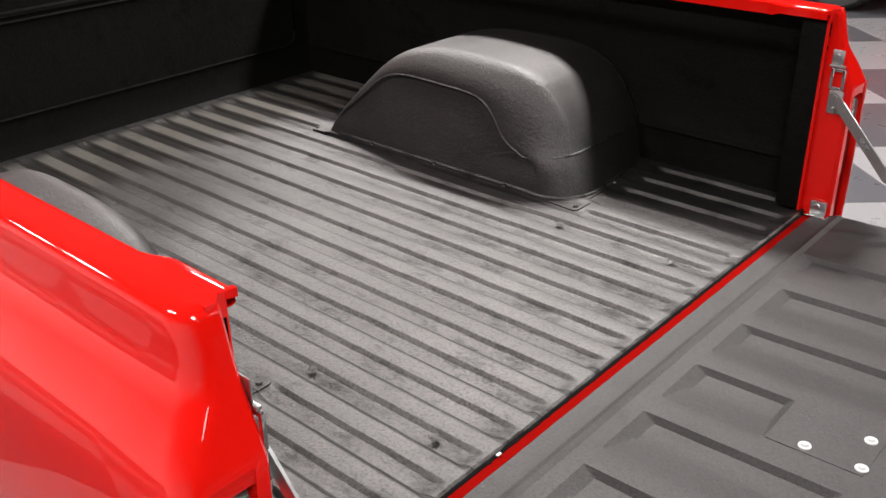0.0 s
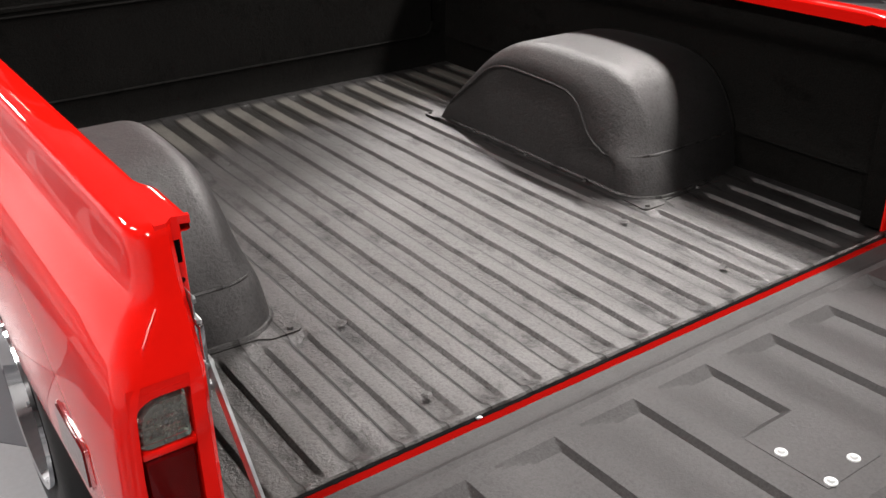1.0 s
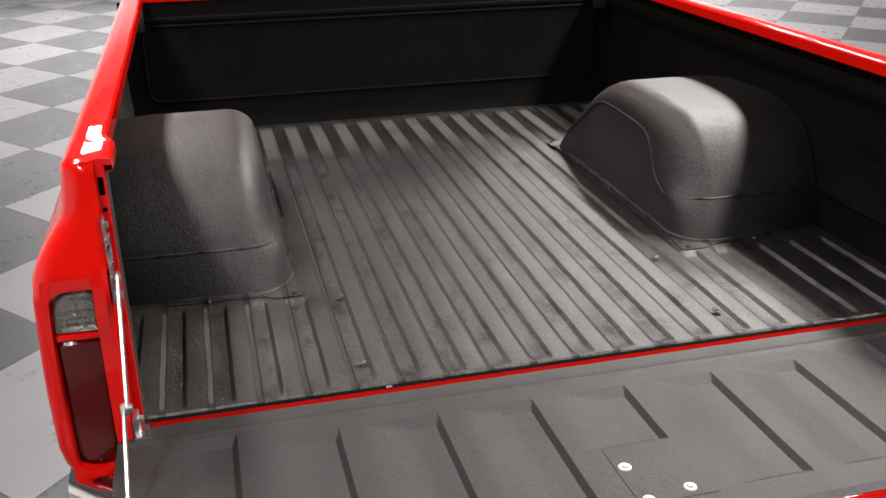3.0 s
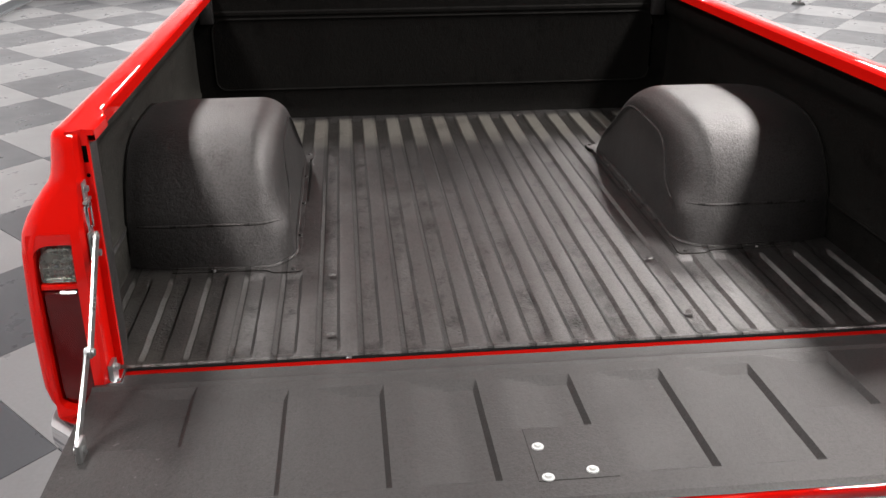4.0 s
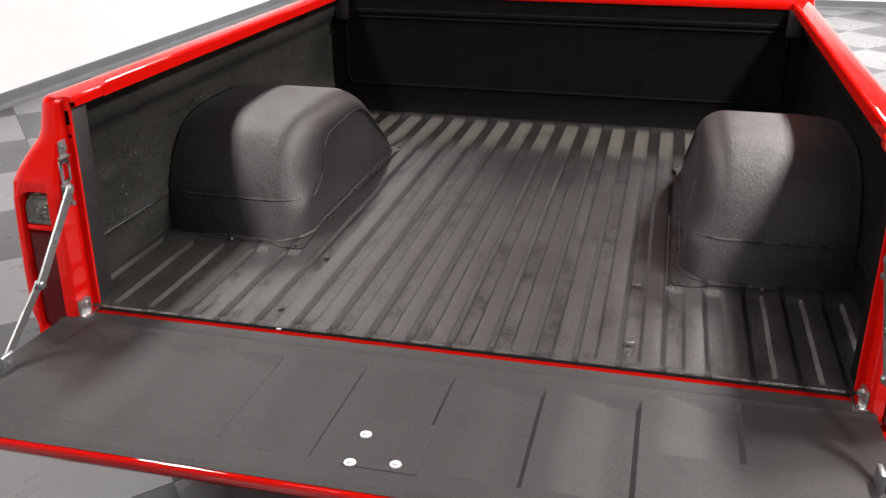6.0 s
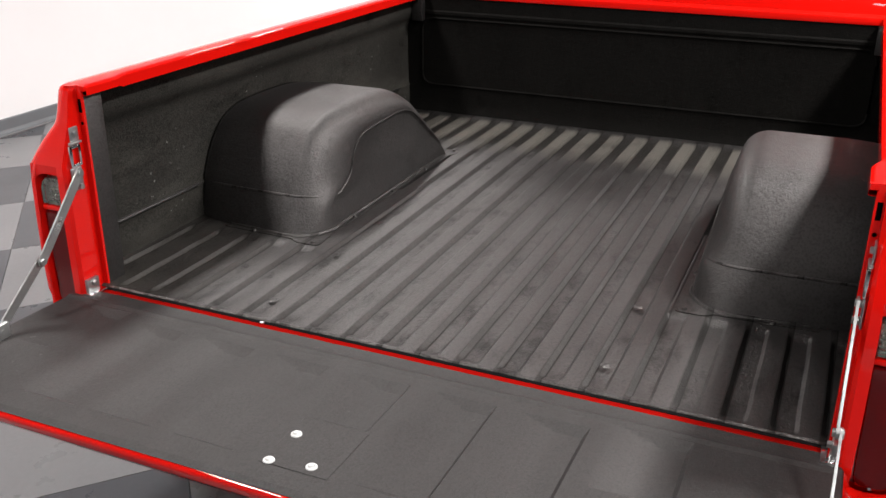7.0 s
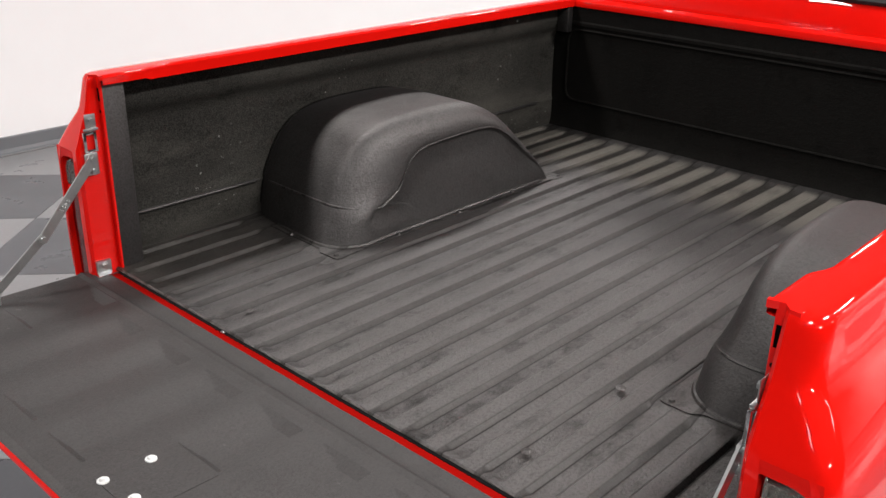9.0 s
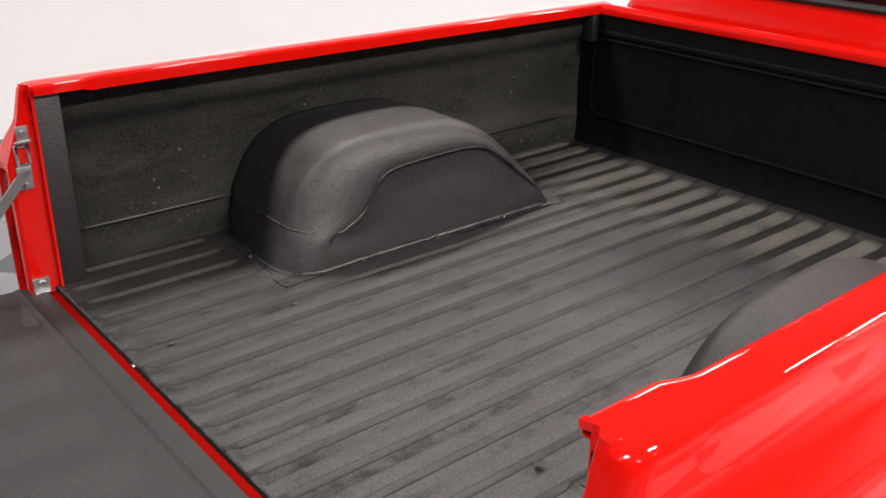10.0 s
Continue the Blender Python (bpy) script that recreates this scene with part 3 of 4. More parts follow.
def rail(side):
    """Cap of the bed side: flat top, rolled inner lip, wider over the rear end."""
    rows = []
    for x, inner in ((-2.0, RAIL_IN), (-1.5, RAIL_IN), (-1.0, RAIL_IN), (-0.5, RAIL_IN), (-0.200, RAIL_IN), (-0.182, RAIL_IN - 0.004), (-0.160, RAIL_IN - 0.013), (-0.150, RAIL_IN - 0.0155), (-0.07, RAIL_IN - 0.0155), (-0.048, RAIL_IN - 0.0155)):
        low = 0.030 if x < -0.16 else 0.022
        prof = [(0.864, 1.1341), (inner + 0.012, 1.13405), (inner + 0.008, 1.1338), (inner + 0.003, 1.1325), (inner, 1.129), (inner - 0.001, 1.134 - low), (inner + 0.004, 1.132 - low), (0.87, 1.134 - low)]
        rows.append([(x, side * y, z) for y, z in prof])
    v, f = loft(rows)
    ob = mesh_ob("bed_rail", v, f, M_RED, truck, "glossy red bed rail with a rolled inner lip", 35)
    # end of the cap over the tail pillar
    bm = bmesh.new()
    vs = [bm.verts.new((x, side * y, 1.1340)) for x, y in ((-0.0485, 0.864), (-0.0485, RAIL_IN - 0.0155), (-0.040, RAIL_IN - 0.015), (-0.046, 0.838), (-0.032, 0.849), (-0.031, 0.864))]
    face = bm.faces.new(vs)
    ext = bmesh.ops.extrude_face_region(bm, geom=[face])
    bmesh.ops.translate(bm, vec=(0, 0, -0.011), verts=[g for g in ext["geom"] if isinstance(g, bmesh.types.BMVert)])
    part("rail_end", bm, M_RED, ob, "", 0)
    ob.location.y = SPREAD[side]
    return ob


def inner_side(side):
    """Lined inner wall of the bed: lower bead, recessed upper band, rear post."""
    prof = [(0.909, B - 0.002), (0.911, 0.70), (0.912, 0.732), (0.910, 0.737), (0.910, 0.742), (0.914, 0.75), (0.917, 0.85), (0.9165, 0.975), (0.914, 0.990), (0.910, 1.000), (0.902, 1.011), (0.894, 1.022), (0.889, 1.034), (0.887, 1.05), (0.886, 1.115)]
    rows = [[(x, side * y, z) for y, z in prof] for x in (FRONT, -1.5, -1.0, -0.5, -0.105)]
    v, f = loft(rows)
    # the driver's wall takes the liner coloured lighter as if lit
    mat = M_LINER_DUSTY_LIT if side < 0 else M_LINER
    ob = mesh_ob("inner_side", v, f, mat, truck, "black lined inner bed wall, dusty and coloured lighter as if lit, with a pressed bead" if side < 0 else "black lined inner bed wall with a pressed bead", 30)
    # post and beads: lighter liner on the lit side, darker on the shaded one
    bm = bmesh.new()
    add_box(bm, (-0.108, side * 0.8285, B - 0.001), (-0.0475, side * 0.880, 1.111), 0.004)
    add_box(bm, (-0.106, side * 0.8795, B - 0.001), (-0.0475, side * 0.925, 0.99), 0.004)
    part("rear_post", bm, M_ARCH if side < 0 else M_LINER, ob, "lined rear post strip").location.y = SPREAD[side]
    for x0, x1 in ((-0.145, -0.54), (-1.43, -1.86)):
        part("bead", sweep([(x0, side * 0.9105, 0.7395), (x0 - 0.02, side * 0.9105, 0.7395), (x1 + 0.02, side * 0.9105, 0.7395), (x1, side * 0.9105, 0.7395)], 0.0055, 8), M_ARCH if side < 0 else M_LINER, ob, "bead pressed into the bed wall")
    bm = bmesh.new()
    add_box(bm, (FRONT + 0.004, side * 0.836, 1.010), (FRONT + 0.034, side * 0.885, 1.104), 0.003)
    part("stake_pocket", bm, M_ARCH, ob, "short lined stake pocket")
    return ob


for side in (-1, 1):
    bed_side(side)
    rail(side)
    inner_side(side)

# front wall of the bed
prof = [(FRONT + 0.012, B - 0.002), (FRONT + 0.004, B + 0.02), (FRONT, B + 0.05), (FRONT, 1.03), (FRONT + 0.004, 1.036), (FRONT + 0.004, 1.046), (FRONT, 1.052), (FRONT, 1.108)]
rows = [[(x, y, z) for x, z in prof] for y in (-0.918, -0.4, 0.0, 0.4, 0.918)]
v, f = loft(rows)
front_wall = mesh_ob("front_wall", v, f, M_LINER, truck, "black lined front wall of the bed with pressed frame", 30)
pts = [(FRONT + 0.001, y, z) for y, z in rounded_outline([(-0.85, 0.752), (0.85, 0.752), (0.85, 1.02), (-0.85, 1.02)], 0.05, 4)]
part("frame_bead", sweep(pts, 0.005, 6, closed=True), M_LINER, front_wall, "pressed bead")
prof = [(FRONT + 0.004, 1.104), (FRONT + 0.006, 1.112), (FRONT + 0.003, 1.126), (FRONT - 0.006, 1.133), (FRONT - 0.030, 1.135), (FRONT - 0.040, 1.131), (FRONT - 0.044, 1.122), (FRONT - 0.044, 0.62)]
rows = [[(x, y, z) for x, z in prof] for y in (-0.862, -0.4, 0.0, 0.4, 0.862)]
v, f = loft(rows)
mesh_ob("front_rail", v, f, M_RED, truck, "glossy red rolled rail along the front of the bed", 35)


# tail pillar fittings: slot, latch bracket, strap and hinge
def tail_fittings(side):
    off = SPREAD[side]
    y = off + side * 0.8415
    inw = -side
    box_part("lock_slot", (-0.055, off + side * 0.8315, 1.071), (-0.0434, off + side * 0.8405, 1.103), M_SLOT, truck, 0.0005, "dark lock slot")
    bm = bmesh.new()
    add_tube(bm, (-0.05, off + side * 0.8355, 1.046), (-0.0434, off + side * 0.8355, 1.046), 0.004, n=12)
    part("bolt_hole", bm, M_SLOT, truck, "dark bolt hole")
    bracket = box_part("latch_bracket", (-0.030, y, 1.010), (-0.003, y + inw * 0.003, 1.044), M_ZINC, truck, 0.002, "zinc plated latch bracket")
    bm = bmesh.new()
    add_box(bm, (-0.032, y, 1.004), (0.004, y + inw * 0.008, 1.010), 0.0015)
    part("ledge", bm, M_ZINC, bracket)
    bm = bmesh.new()
    add_tube(bm, (-0.017, y + inw * 0.002, 1.029), (-0.017, y + inw * 0.009, 1.029), 0.007, 0.006, 6)
    part("bolt", bm, M_ZINC, bracket)
    # square loop under it
    bm = bmesh.new()
    x0, x1, z0, z1, w, d = -0.026, 0.008, 0.952, 1.003, 0.0075, 0.006
    for lo, hi in (((x0, z0), (x0 + w, z1)), ((x1 - w, z0), (x1, z1)), ((x0 + w, z1 - w), (x1 - w, z1)), ((x0 + w, z0), (x1 - w, z0 + w))):
        add_box(bm, (lo[0], y + inw * 0.002, lo[1]), (hi[0], y + inw * (0.002 + d), hi[1]), 0.0015)
    part("loop", bm, M_CHROME, bracket, "bright square loop")
    # pivot plate
    pivot = box_part("pivot_plate", (-0.024, y, 0.895), (0.010, y + inw * 0.005, 0.950), M_ZINC, truck, 0.003, "zinc pivot plate of the strap")
    for z in (0.937, 0.905):
        bm = bmesh.new()
        add_tube(bm, (-0.006, y + inw * 0.004, z), (-0.006, y + inw * 0.017, z), 0.008, 0.0065, 12)
        part("rivet", bm, M_ZINC, pivot)
    # hinge foot
    hinge = box_part("hinge", (-0.020, y, 0.638), (0.018, y + inw * 0.010, 0.672), M_ZINC, truck, 0.002, "zinc plated tailgate hinge")
    bm = bmesh.new()
    add_box(bm, (-0.028, y, 0.632), (0.026, y + inw * 0.026, 0.640), 0.002)
    part("foot", bm, M_CHROME, hinge)
    bm = bmesh.new()
    add_tube(bm, (-0.002, y + inw * 0.009, 0.660), (-0.002, y + inw * 0.018, 0.660), 0.0085, 0.007, 6)
    part("bolt", bm, M_ZINC, hinge)
    # folding strap in two links
    strap = thing("strap", "", "")
    strap.parent = truck
    tagged(strap, "zinc plated folding tailgate strap")

    def link(p, q, w, yoff, name, slotted):
        p, q = Vector(p), Vector(q)
        L = (q - p).length
        bm = bmesh.new()
        pts = []
        for j in range(9):
            a = math.pi / 2 + math.pi * j / 8
            pts.append((w * math.cos(a), w * math.sin(a)))
        for j in range(9):
            a = -math.pi / 2 + math.pi * j / 8
            pts.append((L + w * math.cos(a), w * math.sin(a)))
        d = (q - p).normalized()
        up = Vector((-d.z, 0, d.x))
        vs = [bm.verts.new(p + d * a + up * b + Vector((0, yoff, 0))) for a, b in pts]
        face = bm.faces.new(vs)
        ext = bmesh.ops.extrude_face_region(bm, geom=[face])
        bmesh.ops.translate(bm, vec=(0, inw * 0.0045, 0), verts=[g for g in ext["geom"] if isinstance(g, bmesh.types.BMVert)])
        ob = part(name, bm, M_ZINC, strap, "", 30)
        if slotted:
            for j in range(4):
                c = p + d * (L * 0.52 + j * 0.0085)
                m = bmesh.new()
                add_box(m, (-0.0028, -0.0004, -0.005), (0.0028, 0.0004, 0.005), 0)
                bmesh.ops.transform(m, matrix=Matrix.Translation(c + Vector((0, yoff + inw * 0.0048, 0))) @ Matrix.Rotation(-math.atan2(d.z, d.x) + 0.2, 4, "Y"), verts=m.verts)
                part("stamp_mark", m, M_CHROME, ob, "stamped mark", 0)
        return ob

    top, midp, low = (-0.006, y, 0.937), (0.142, y, 0.772), (0.282, y, 0.660)
    link(top, midp, 0.0115, inw * 0.010, "upper_link", True)
    link(midp, low, 0.0105, inw * 0.0045 + 0, "lower_link", False)
    for c in (midp, low):
        bm = bmesh.new()
        add_tube(bm, (c[0], c[1] + inw * 0.002, c[2]), (c[0], c[1] + inw * 0.020, c[2]), 0.0085, 0.007, 12)
        part("rivet", bm, M_ZINC, strap)


for side in (-1, 1):
    tail_fittings(side)


# tail lamps
def prism(outline, x0, x1, side, taper=0.0):
    """A solid with its outline in y and z, reaching from x0 back to x1."""
    bm = bmesh.new()
    cy = sum(p[0] for p in outline) / len(outline)
    cz = sum(p[1] for p in outline) / len(outline)
    a = [bm.verts.new((x0, side * y, z)) for y, z in outline]
    xm = x0 + (x1 - x0) * 0.75
    b = [bm.verts.new((xm, side * y, z)) for y, z in outline]
    c = [bm.verts.new((x1, side * (cy + (y - cy) * (1 - taper)), cz + (z - cz) * (1 - taper))) for y, z in outline]
    n = len(outline)
    for p, q in ((a, b), (b, c)):
        for i in range(n):
            bm.faces.new((p[i], p[(i + 1) % n], q[(i + 1) % n], q[i]))
    bm.faces.new(a)
    bm.faces.new(c)
    return bm


def tail_lamp(side):
    lamp = thing("tail_lamp", "", "")
    lamp.parent = truck
    tagged(lamp, "tail lamp with a clear reverse lens above a dark red lens")
    # red tub that the lenses sit in
    bm = bmesh.new()
    y0, y1, z0, z1, back, frontx = 0.858, 0.944, 0.566, 0.944, -0.012, 0.0245
    ring = [(y0, z0), (y1, z0), (y1, z1), (y0, z1)]
    v = [(frontx - 0.001, side * y, z) for y, z in ring] + [(back, side * (0.90 + (y - 0.90) * 0.96), z) for y, z in ring]
    f = [(i, (i + 1) % 4, 4 + (i + 1) % 4, 4 + i) for i in range(4)] + [(4, 5, 6, 7)]
    bm.free()
    mesh_ob("housing", v, f, M_RED, lamp, "red recessed lamp housing")
    # bezel with a rounded mouth
    mouth = rounded_outline([(0.864, 0.580), (0.942, 0.580), (0.944, 0.934), (0.864, 0.934)], [0.022, 0.030, 0.040, 0.010], 6)
    outer = []
    for y, z in mouth:
        dy, dz = (y - 0.903) / 0.046, (z - 0.757) / 0.192
        m = max(abs(dy), abs(dz))
        outer.append((0.903 + 0.046 * dy / m, 0.7595 + 0.196 * dz / m))
    rows = [[(frontx - 0.0005, side * y, z) for y, z in outer], [(frontx - 0.002, side * y, z) for y, z in mouth], [(frontx - 0.007, side * (0.903 + (y - 0.903) * 0.97), 0.757 + (z - 0.757) * 0.992) for y, z in mouth], [(0.002, side * (0.903 + (y - 0.903) * 0.95), 0.757 + (z - 0.757) * 0.985) for y, z in mouth]]
    vv, ff = loft(rows, closed_cols=True)
    mesh_ob("bezel", vv, ff, M_RED, lamp, "red bezel with a rounded mouth", 40)
    bm = bmesh.new()
    add_box(bm, (-0.008, side * 0.866, 0.8395), (0.0155, side * 0.940, 0.8515), 0.003)
    part("divider", bm, M_RED, lamp, "red bar between the lenses")
    white = rounded_outline([(0.870, 0.853), (0.938, 0.853), (0.936, 0.924), (0.871, 0.926)], [0.006, 0.008, 0.036, 0.008], 5)
    part("reverse_lens", prism(white, -0.010, 0.016, side, 0.10), M_LENS_W, lamp, "clear ribbed reverse lens", 30)
    ribs = bmesh.new()
    for z, first, count in ((0.863, 0.877, 8), (0.872, 0.876, 8), (0.886, 0.876, 8), (0.910, 0.880, 5)):
        for j in range(count):
            bmesh.ops.create_uvsphere(ribs, u_segments=8, v_segments=5, radius=0.0032, matrix=Matrix.Translation((-0.0105, side * (first + j * 0.0072), z)))
    add_box(ribs, (-0.0105, side * 0.872, 0.8775), (-0.0085, side * 0.934, 0.8795))
    add_box(ribs, (-0.0118, side * 0.868, 0.853), (-0.0114, side * 0.937, 0.926))
    part("reflector", ribs, M_REFLECTOR, lamp, "dull ribbed reflector", 0)
    bm = bmesh.new()
    add_box(bm, (-0.0118, side * 0.868, 0.588), (-0.0114, side * 0.940, 0.838))
    part("reflector", bm, M_ZINC, lamp, "dull reflector behind the red lens", 0)
    red = rounded_outline([(0.874, 0.592), (0.934, 0.592), (0.938, 0.838), (0.870, 0.838)], [0.02, 0.02, 0.006, 0.006], 4)
    part("red_lens", prism(red, -0.010, 0.013, side, 0.06), M_LENS_R, lamp, "dark red stop lens", 30)
    for z in (0.60, 0.89):
        bm = bmesh.new()
        add_tube(bm, (0.012, side * 0.903, z), (0.0175, side * 0.903, z), 0.0035, 0.0028, 10)
        part("screw", bm, M_CHROME, lamp)
    lamp.location.y = SPREAD[side]
    return lamp


for side in (-1, 1):
    tail_lamp(side)


# side marker lamp on the flank
def side_marker(side):
    outline = rounded_outline([(-0.340, 0.672), (-0.180, 0.672), (-0.180, 0.752), (-0.340, 0.752)], 0.010, 4)
    for name, grow, y0, y1, mat, label in (("side_marker", 0.0, 0.970, 0.9745, M_CHROME, "chrome framed red side marker lamp"), ("lens", -0.004, 0.973, 0.9775, M_LENS_DARK, "dark red lens")):
        bm = bmesh.new()
        cx, cz = -0.260, 0.712
        pts = [(x - math.copysign(-grow, x - cx), z - math.copysign(-grow, z - cz)) for x, z in outline]
        vs = [bm.verts.new((x, side * y0, z)) for x, z in pts]
        face = bm.faces.new(vs)
        ext = bmesh.ops.extrude_face_region(bm, geom=[face])
        bmesh.ops.translate(bm, vec=(0, side * (y1 - y0), 0), verts=[g for g in ext["geom"] if isinstance(g, bmesh.types.BMVert)])
        if name == "side_marker":
            body = part(name, bm, mat, truck, label, 30)
            body.location.y = SPREAD[side]
        else:
            part(name, bm, mat, body, label, 30)


for side in (-1, 1):
    side_marker(side)

# tailgate, folded down level
G_X0, G_X1, G_Y, G_Z = -0.0105, 0.499, 0.868, 0.638
gate = thing("tailgate", "", "")
gate.parent = truck
G_TILT = 0.024
gate.rotation_euler.y = -G_TILT
gate.location = (0.638 * math.sin(G_TILT), 0, 0.638 * (1 - math.cos(G_TILT)))
tagged(gate, "folded-down tailgate lined black with pressed panels and red edges")
RIGHT = [-0.665, -0.487, -0.304, -0.122, 0.065, 0.250, 0.435, 0.620]
PANEL_W, PANEL_D = 0.140, 0.0110
PX0, PX1 = 0.090, 0.430


def gate_z(x, y):
    """Height of the pressed sheet: sunken panels with sloped edges, and a shallow step behind the hinge edge."""
    z = 0.0
    for r in RIGHT:
        x0, x1 = PX0, PX1
        if r == 0.065:
            x1 = 0.279
        if r == -0.665:
            x0, x1 = 0.06, 0.27
        if r == 0.620:
            x0, x1 = 0.06, 0.27
        u = min((y - (r - PANEL_W)) / 0.084, (r - y) / 0.0095)
        w = min((x - x0) / 0.026, (x1 - x) / 0.016)
        t = max(0.0, min(1.0, min(u, w)))
        z = min(z, -PANEL_D * t)
    if x < 0.045:
        z -= 0.004 * min(1.0, (0.045 - x) / 0.022)
    # worn ridge of liner behind the hinge edge
    z += (0.0036 + 0.0016 * noise.noise(Vector((x * 60, y * 22, 1.0)))) * max(0.0, 1 - abs(x - 0.046) / 0.012)
    z += 0.0007 * noise.noise(Vector((x * 18, y * 14, 6.0)))
    z -= 0.004 * max(0.0, min(1.0, (x - 0.483) / 0.012))
    return z


gx = {G_X0, 0.012, 0.024, 0.030, 0.034, 0.038, 0.042, 0.046, 0.050, 0.054, 0.058, 0.064, 0.072, 0.08, 0.15, 0.2, 0.32, 0.37, 0.45, 0.475, 0.483, 0.489, 0.495, G_X1}
for x0, x1 in ((PX0, PX1), (PX0, 0.279), (0.06, 0.27)):
    gx |= {x0, x0 + 0.006, x0 + 0.013, x0 + 0.020, x0 + 0.026, x1 - 0.016, x1 - 0.011, x1 - 0.005, x1}
gx = sorted({round(x, 4) for x in gx})
gy = {-G_Y, -0.86, 0.86, G_Y}
for r in RIGHT:
    gy |= {round(r - PANEL_W + q, 4) for q in (0, 0.012, 0.024, 0.036, 0.048, 0.060, 0.072, 0.084, 0.1, PANEL_W - 0.0095, PANEL_W - 0.0065, PANEL_W - 0.003, PANEL_W, PANEL_W + 0.012, PANEL_W + 0.026)}
gy = sorted(y for y in gy if abs(y) <= G_Y)
rows = [[(x, y, G_Z + gate_z(x, y)) for y in gy] for x in gx]
rows.insert(0, [(G_X0, y, G_Z - 0.045) for y in gy])
v, f = loft(rows)
mesh_ob("lined_sheet", v, f, M_GATE, gate, "black lined inner sheet with sunken pressed panels", 10)
bm = bmesh.new()
add_box(bm, (G_X0 + 0.001, -G_Y + 0.003, G_Z - 0.048), (G_X1 - 0.022, G_Y - 0.003, G_Z - 0.016), 0.006)
part("outer_skin", bm, M_RED, gate, "red painted outer skin")
rows = []
for y in (-G_Y, -0.4, 0, 0.4, G_Y):
    rows.append([(G_X1 - 0.004, y, G_Z - 0.0055), (G_X1 + 0.001, y, G_Z - 0.0075), (G_X1 + 0.0035, y, G_Z - 0.012), (G_X1 + 0.003, y, G_Z - 0.018), (G_X1 - 0.003, y, G_Z - 0.030), (G_X1 - 0.014, y, G_Z - 0.044), (G_X1 - 0.024, y, G_Z - 0.048)])
v, f = loft(rows)
mesh_ob("top_edge", v, f, M_RED, gate, "rolled glossy red top edge", 40)
for side in (-1, 1):
    rows = []
    for x in (G_X0, 0.2, 0.34, G_X1):
        rows.append([(x, side * (G_Y - 0.002), G_Z - 0.003), (x, side * (G_Y + 0.004), G_Z - 0.010), (x, side * (G_Y + 0.004), G_Z - 0.040), (x, side * (G_Y - 0.006), G_Z - 0.047)])
    v, f = loft(rows)
    mesh_ob("side_edge", v, f, M_GATE, gate, "lined side edge of the tailgate", 40)
    bm = bmesh.new()
    add_box(bm, (0.392, side * 0.872, G_Z - 0.034), (0.424, side * 0.892, G_Z - 0.006), 0.006, 3)
    part("bump_stop", bm, M_RUBBER, gate, "black rubber stop")
    bm = bmesh.new()
    add_box(bm, (0.262, side * 0.824, G_Z - 0.006), (0.302, side * 0.8345, G_Z + 0.034), 0.003)
    part("strap_lug", bm, M_ZINC, gate, "zinc strap lug")
# access plate with three bolts
bm = bmesh.new()
add_box(bm, (0.281, -0.064, G_Z - 0.002), (0.438, 0.0725, G_Z + 0.0011), 0.0008)
part("access_plate", bm, M_GATE, gate, "flat lined access plate", 0)
for x, y in ((0.340, -0.047), (0.430, -0.047), (0.417, 0.031)):
    bm = bmesh.new()
    base_z = G_Z + 0.0011
    bmesh.ops.create_cone(bm, cap_ends=True, segments=24, radius1=0.0108, radius2=0.0102, depth=0.002, matrix=Matrix.Translation((x, y, base_z + 0.001)))
    bmesh.ops.create_cone(bm, cap_ends=True, segments=20, radius1=0.0068, radius2=0.0046, depth=0.004, matrix=Matrix.Translation((x, y, base_z + 0.004)))
    part("bolt", bm, M_BOLT, gate, "bright button head bolt")

# chrome rear bumper under the tailgate
rows = []
for k in range(25):
    y = -0.965 + 1.93 * k / 24
    e = max(0.0, (abs(y) - 0.86) / 0.105)
    back = 0.115 - 0.085 * e ** 2.2
    sq = 1 - 0.35 * e ** 3
    zc, h = 0.530, 0.048 * sq
    rows.append([(back - 0.07 - 0.03 * e, y, zc + h * 0.95), (back - 0.02, y, zc + h), (back - 0.004, y, zc + h * 0.75), (back, y, zc + h * 0.3), (back, y, zc - h * 0.3), (back - 0.004, y, zc - h * 0.75), (back - 0.02, y, zc - h), (back - 0.07 - 0.03 * e, y, zc - h * 0.95)])
v, f = loft(rows)
f.append(tuple(range(8)))
f.append(tuple(range(24 * 8 + 7, 24 * 8 - 1, -1)))
mesh_ob("bumper", v, f, M_CHROME, truck, "bright chrome rear bumper", 40)


